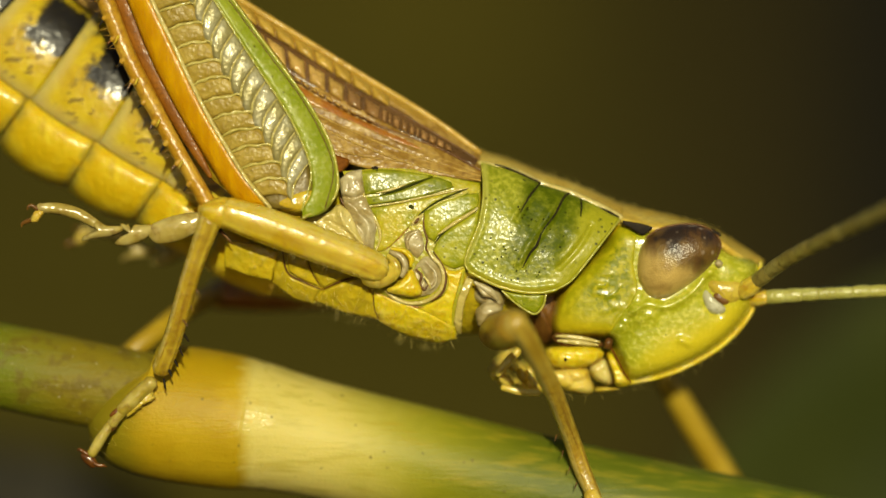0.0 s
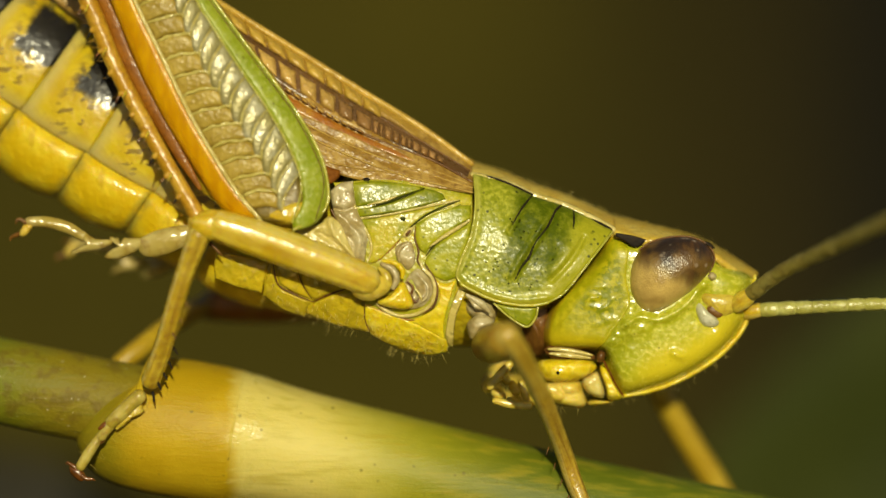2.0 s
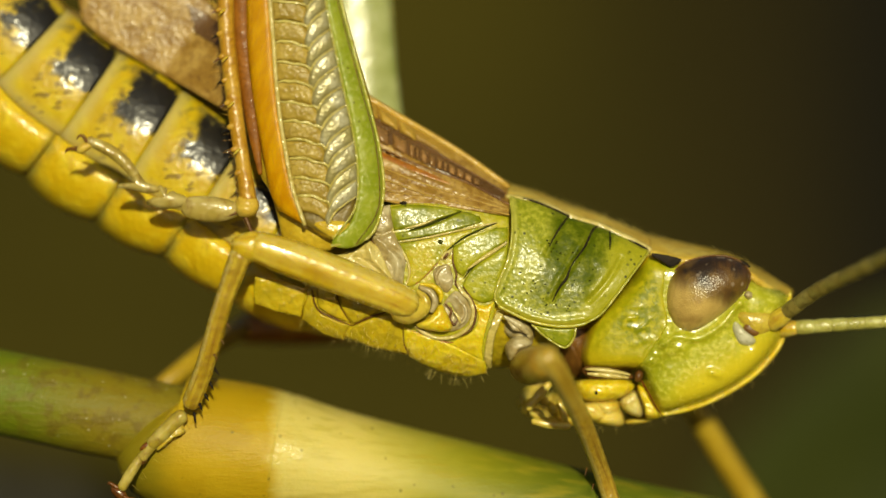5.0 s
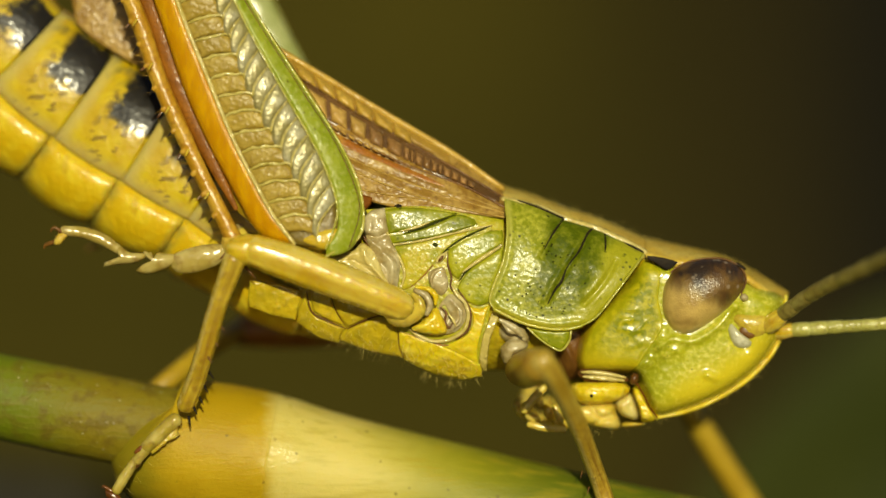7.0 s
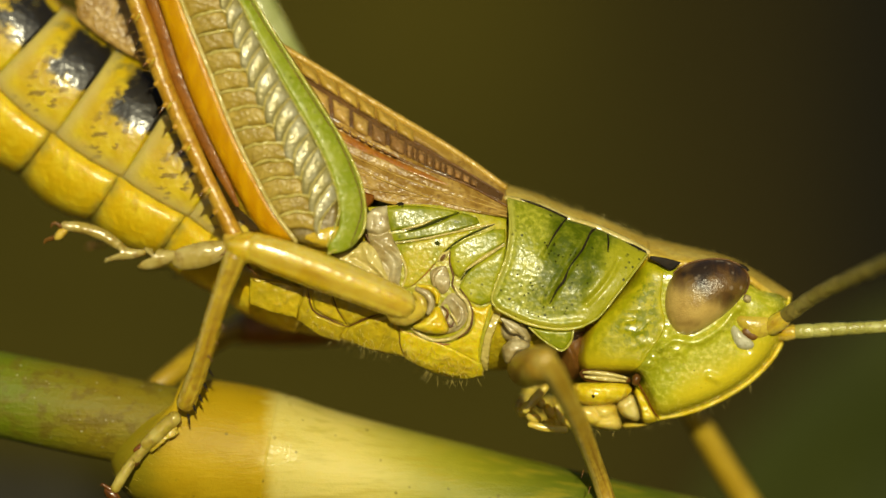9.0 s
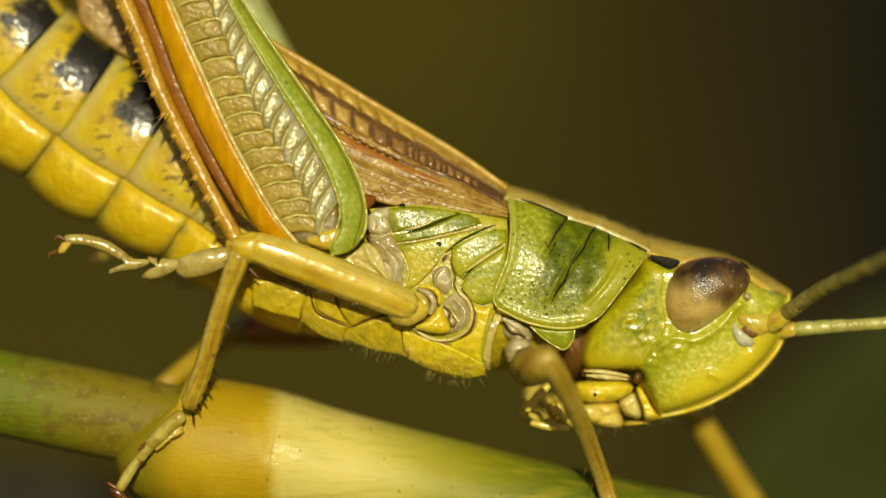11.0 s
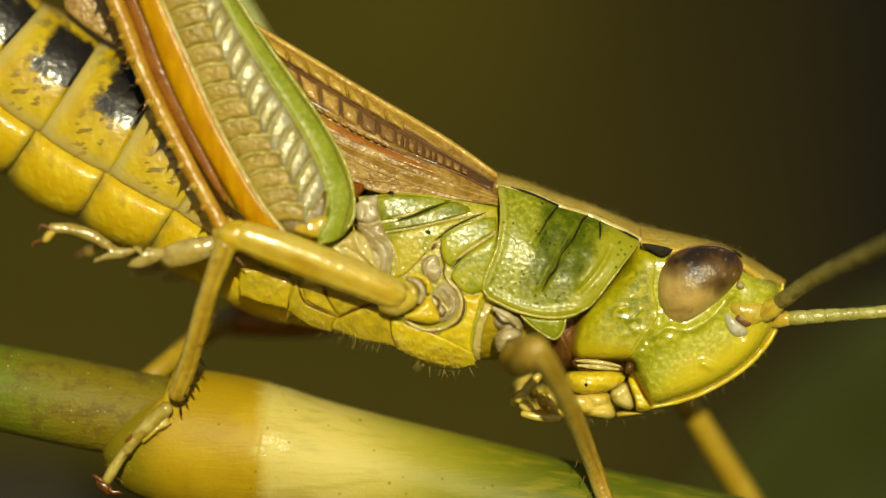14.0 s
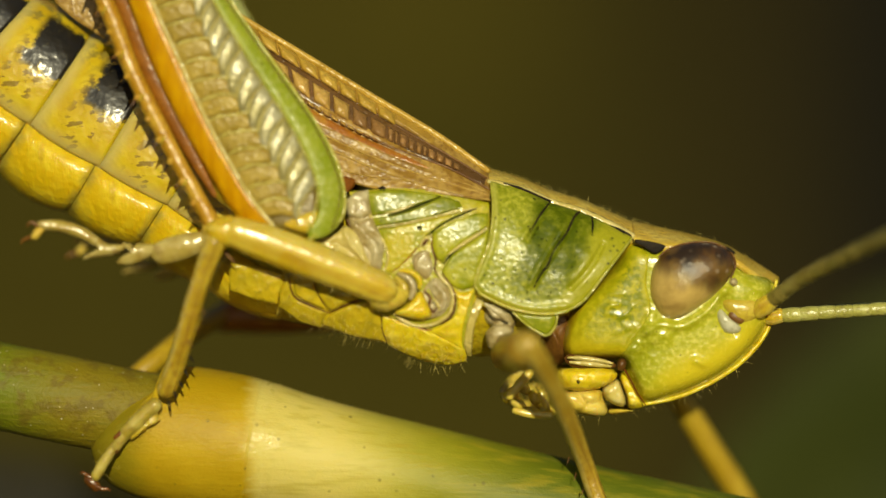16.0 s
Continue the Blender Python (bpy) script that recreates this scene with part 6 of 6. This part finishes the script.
def bank_point(x, s):
    """A long hump: a steep face towards the stem, a gentle back, running out into the ground at both ends."""
    end = max(0.0, min(1.0, (6.5 - abs(x)) / 3.0))
    end = end * end * (3 - 2 * end)
    if s <= 1:
        y, z = 1.1 + 0.9 * s, 1.5 * s
    else:
        y, z = 2.0 + 3.0 * (s - 1), 1.5 * (0.5 + 0.5 * math.cos(math.pi * (s - 1)))
    return (x, y + 0.12 * noise.noise((x * 3, s * 4, 2)), -0.04 + z * end + 0.05 * end * noise.noise((x * 5, s * 5, 7)))


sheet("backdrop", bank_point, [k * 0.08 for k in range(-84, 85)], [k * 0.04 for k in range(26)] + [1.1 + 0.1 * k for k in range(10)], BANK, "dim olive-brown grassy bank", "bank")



# a leaf rising from the ground behind the stem, on a stalk
leaf = new("leaf")
tagged(leaf, "out-of-focus green leaf on its stalk behind the stem", "leaf")
ORIGIN[leaf.name] = np.array([0, 0, 0.0])
leaf.location = (0, 0, HIGH)


def leaf_blade(rows, side):
    c = curve(rows, 24)
    V = []
    for x, y, z, w in c:
        for k in np.linspace(0, 1, 7):
            V.append((x, y - 0.5 * w * k * (1 - 0.4 * k), z + side * w * k + 0.1 * math.sin(x * 1.3 + k * 2)))
    V = np.array(V)
    F = lattice(24, 7)
    n = len(V)
    F = F + [[q + n for q in f[::-1]] for f in F]
    U = np.stack([np.repeat(np.linspace(0, 1, 24), 7), np.tile(np.linspace(0, 1, 7), 24)], -1)
    return np.vstack([V, V + (0, 0.3, 0)]), F, np.vstack([U, U])


LEAF_LINE = [(5, 44, -17, 1.2), (11, 42, -10, 4.8), (17, 40, -6, 5.5), (24, 38, -3, 4.1), (36, 36, 0, 0.6)]
for side in (-1, 1):
    part("leaf_blade", leaf_blade(LEAF_LINE, side), LEAF, leaf)
to_uv = lambda x, y, z: (784 + x * 100 * DIST / (DIST + y), 441 - z * 100 * DIST / (DIST + y), y)
part("midrib", tube([to_uv(*p[:3]) for p in LEAF_LINE], [45, 42, 36, 28, 12], n=8, steps=24), LEAF, leaf)
part("leaf_stalk", tube([to_uv(5, 44, -17), to_uv(0, 47, -40), to_uv(-4, 50, -120), to_uv(-6, 52, -325)], [50, 60, 70, 90], n=8, steps=24), LEAF, leaf)


dead = new("dead_leaf")
tagged(dead, "withered dark brown leaf low behind the stem", "leaf")
ORIGIN[dead.name] = np.zeros(3)
dead.location = (0, 0, HIGH)
WITHERED = plain_noise("withered_leaf", ((0.012, 0.011, 0.005), (0.020, 0.016, 0.007), (0.030, 0.026, 0.014)), 400.0, 0.6, 0.0001)
part("leaf_blade", Blob([(-260, 790), (-60, 775), (110, 800), (240, 850), (330, 940), (260, 1080), (0, 1130), (-260, 1080)], 40.0, 1.2, 0.4, power=3,
                        marks=[([(-250, 900), (0, 930), (300, 960)], 30, 0.4), ([(0, 800), (40, 930)], 20, 0.3)]).mesh(20, 60), WITHERED, dead)
part("leaf_stalk", tube([(0, 1100, 40.5), (40, 2500, 42), (60, 9000, 44), (0, 15400, 45)], [30, 35, 45, 60], n=8, steps=24), WITHERED, dead)


# ---- movement ----
ABDOMEN = ((0, 0), (1, 0.2), (2, 0), (3, 0.3), (3.6, 0.2), (4.0, 0.5), (4.5, 0.6), (5.5, 0.8), (6.5, 1.0), (8, 0.6), (9, 0.6), (10.5, 1.0), (11.5, 1.0), (12.0, 1.0), (12.5, -0.6), (13.0, -2.0), (13.5, -0.6), (14, -0.8), (15, -0.4), (16, -0.5))
# swing of the hind legs, forward positive: at rest, then two bouts of song
STROKES = ((0, 0), (0.5, -0.3), (1, -0.5), (1.5, -0.5), (2, -0.5), (2.5, -0.5), (3, -1), (3.4, -1.5), (3.6, 0), (3.7, 0), (3.8, 1), (3.9, 9), (3.9667, 8.5), (4.0, 3.5), (4.0333, -1), (4.1, 5), (4.1667, 6), (4.2, 12), (4.2333, 17),
           (4.3, 3), (4.4, 16), (4.5, 2), (4.6, 20), (4.7, 0), (4.8, 22), (4.9, -4), (5.0, 22), (5.1, 0), (5.2, 18), (5.3, 3), (5.5, 4),
           (6.3, 4), (6.5, 4), (7.0, 4), (7.5, 4), (8.0, 4), (8.5, 4), (9.0, 4), (9.2, 4), (10.0, 3.5), (10.8, 2), (10.9, 8), (11.0, 2), (11.1, 14), (11.2, 2),
           (11.3, 1), (11.4, 23), (11.4667, 9), (11.5, 4), (11.5333, 0), (11.6, 10), (11.7, 18), (11.8, 2), (11.9, 18), (12.0, 7), (12.1, 5), (12.2, 25), (12.3, 2), (12.4, 15), (12.4667, 25), (12.5, 17), (12.5333, 6), (12.6, -11), (12.7, 22),
           (12.8, 11), (12.9, 4), (12.9667, 31), (13.0, 25), (13.0333, 16), (13.1, -2), (13.2, 14), (13.3, 2), (13.4, 2), (13.5, 2), (14, 2), (15, 1.5), (16, 1.5))
FAR_LEAD = ((0, 0), (2.5, 0), (3.5, 3), (3.9, 5), (4.0, 4), (4.1, 4), (4.2, 9), (4.4, 4), (4.6, 9), (4.9, 8), (5.0, 9), (5.2, 4), (5.6, 4), (9.2, 3), (11.2, 3), (11.4, 2), (11.5, 0), (11.6, 8), (11.7, 2), (11.8, 3), (11.9, 12),
            (12.0, 0), (12.1, 8), (12.2, 11), (12.3, 1), (12.4, 14), (12.4667, 2), (12.5, -2), (12.5333, 2), (12.6, 10), (12.7, 15), (12.8, 1), (12.9, 1), (13.0, 14), (13.1, 2), (13.2, 1), (13.3, 2), (16, 1))


def table(rows, t):
    return float(np.interp(t, [r[0] for r in rows], [r[1] for r in rows]))


def body_shift(t):
    c = [np.interp(t, [r[0] for r in DRIFT], [r[k] for r in DRIFT]) for k in (5, 6, 7)]
    return c[0] / 100, -c[1] / 100, c[2]


def spin(p, o, degrees):
    """p turned clockwise about o, seen from the near side; both (x, z)."""
    a = radians(degrees)
    x, z = p[0] - o[0], p[1] - o[1]
    return np.array([o[0] + x * math.cos(a) + z * math.sin(a), o[1] - x * math.sin(a) + z * math.cos(a)])


def part_pose(ob, parent, dx, dz, turn):
    o = ORIGIN[ob.name] - ORIGIN[parent.name]
    return pose((o[0] + dx) * MM, o[1] * MM, (o[2] + dz) * MM, 0, turn, 0)


def foothold(hip, knee, foot, t):
    """Turns of thigh and shin that leave the foot where it grips the stem, and the knee's shift in the body's space."""
    flat = lambda p: P(*p)[[0, 2]]
    h, k, f, c = flat(hip), flat(knee), flat(foot), flat(BODY_AT)
    dx, dz, lean = body_shift(t)
    want = spin(f - (dx, dz), c, -lean)
    a = np.zeros(2)

    def reach(a):
        k2 = spin(k, h, a[0])
        return k2 + spin(f - k, (0, 0), a[1]), k2

    for _ in range(12):
        r, _k = reach(a)
        J = np.stack([(reach(a + e)[0] - r) / 0.01 for e in np.eye(2) * 0.01], axis=1)
        a = a + np.clip(np.linalg.solve(J.T @ J + 1e-9 * np.eye(2), J.T @ (want - r)), -2, 2)
    k2 = reach(a)[1]
    return a, k2 - k


def motions():
    rest = P(*BODY_AT)
    rows = []
    for r in DRIFT:
        dx, dz, lean = body_shift(r[0])
        rows.append((r[0], pose((rest[0] + dx) * MM, rest[1] * MM, (rest[2] + dz) * MM + HIGH, 0, lean, 0)))
    walk(hopper, rows)
    walk(abdomen, [(t, part_pose(abdomen, hopper, 0, 0, a)) for t, a in ABDOMEN])
    for ob in near_hind:
        walk(ob, [(t, part_pose(ob, hopper, 0, 0, a)) for t, a in STROKES])
    for ob in far_hind:
        walk(ob, [(t, part_pose(ob, hopper, 0.2, -0.35, a + table(FAR_LEAD, t))) for t, a in STROKES])
    for thigh, shin, hip, knee, foot in ((mid_femur, mid_tibia, MID_HIP, MID_KNEE, (200, 750, -1.3)), (front_femur, front_tibia, FRONT_HIP, FRONT_KNEE, (1048, 880, -1.2))):
        one, two = [], []
        for r in DRIFT:
            a, shift = foothold(hip, knee, foot, r[0])
            one.append((r[0], part_pose(thigh, hopper, 0, 0, a[0])))
            two.append((r[0], part_pose(shin, hopper, shift[0], shift[1], a[1])))
        walk(thigh, one)
        walk(shin, two)


motions()
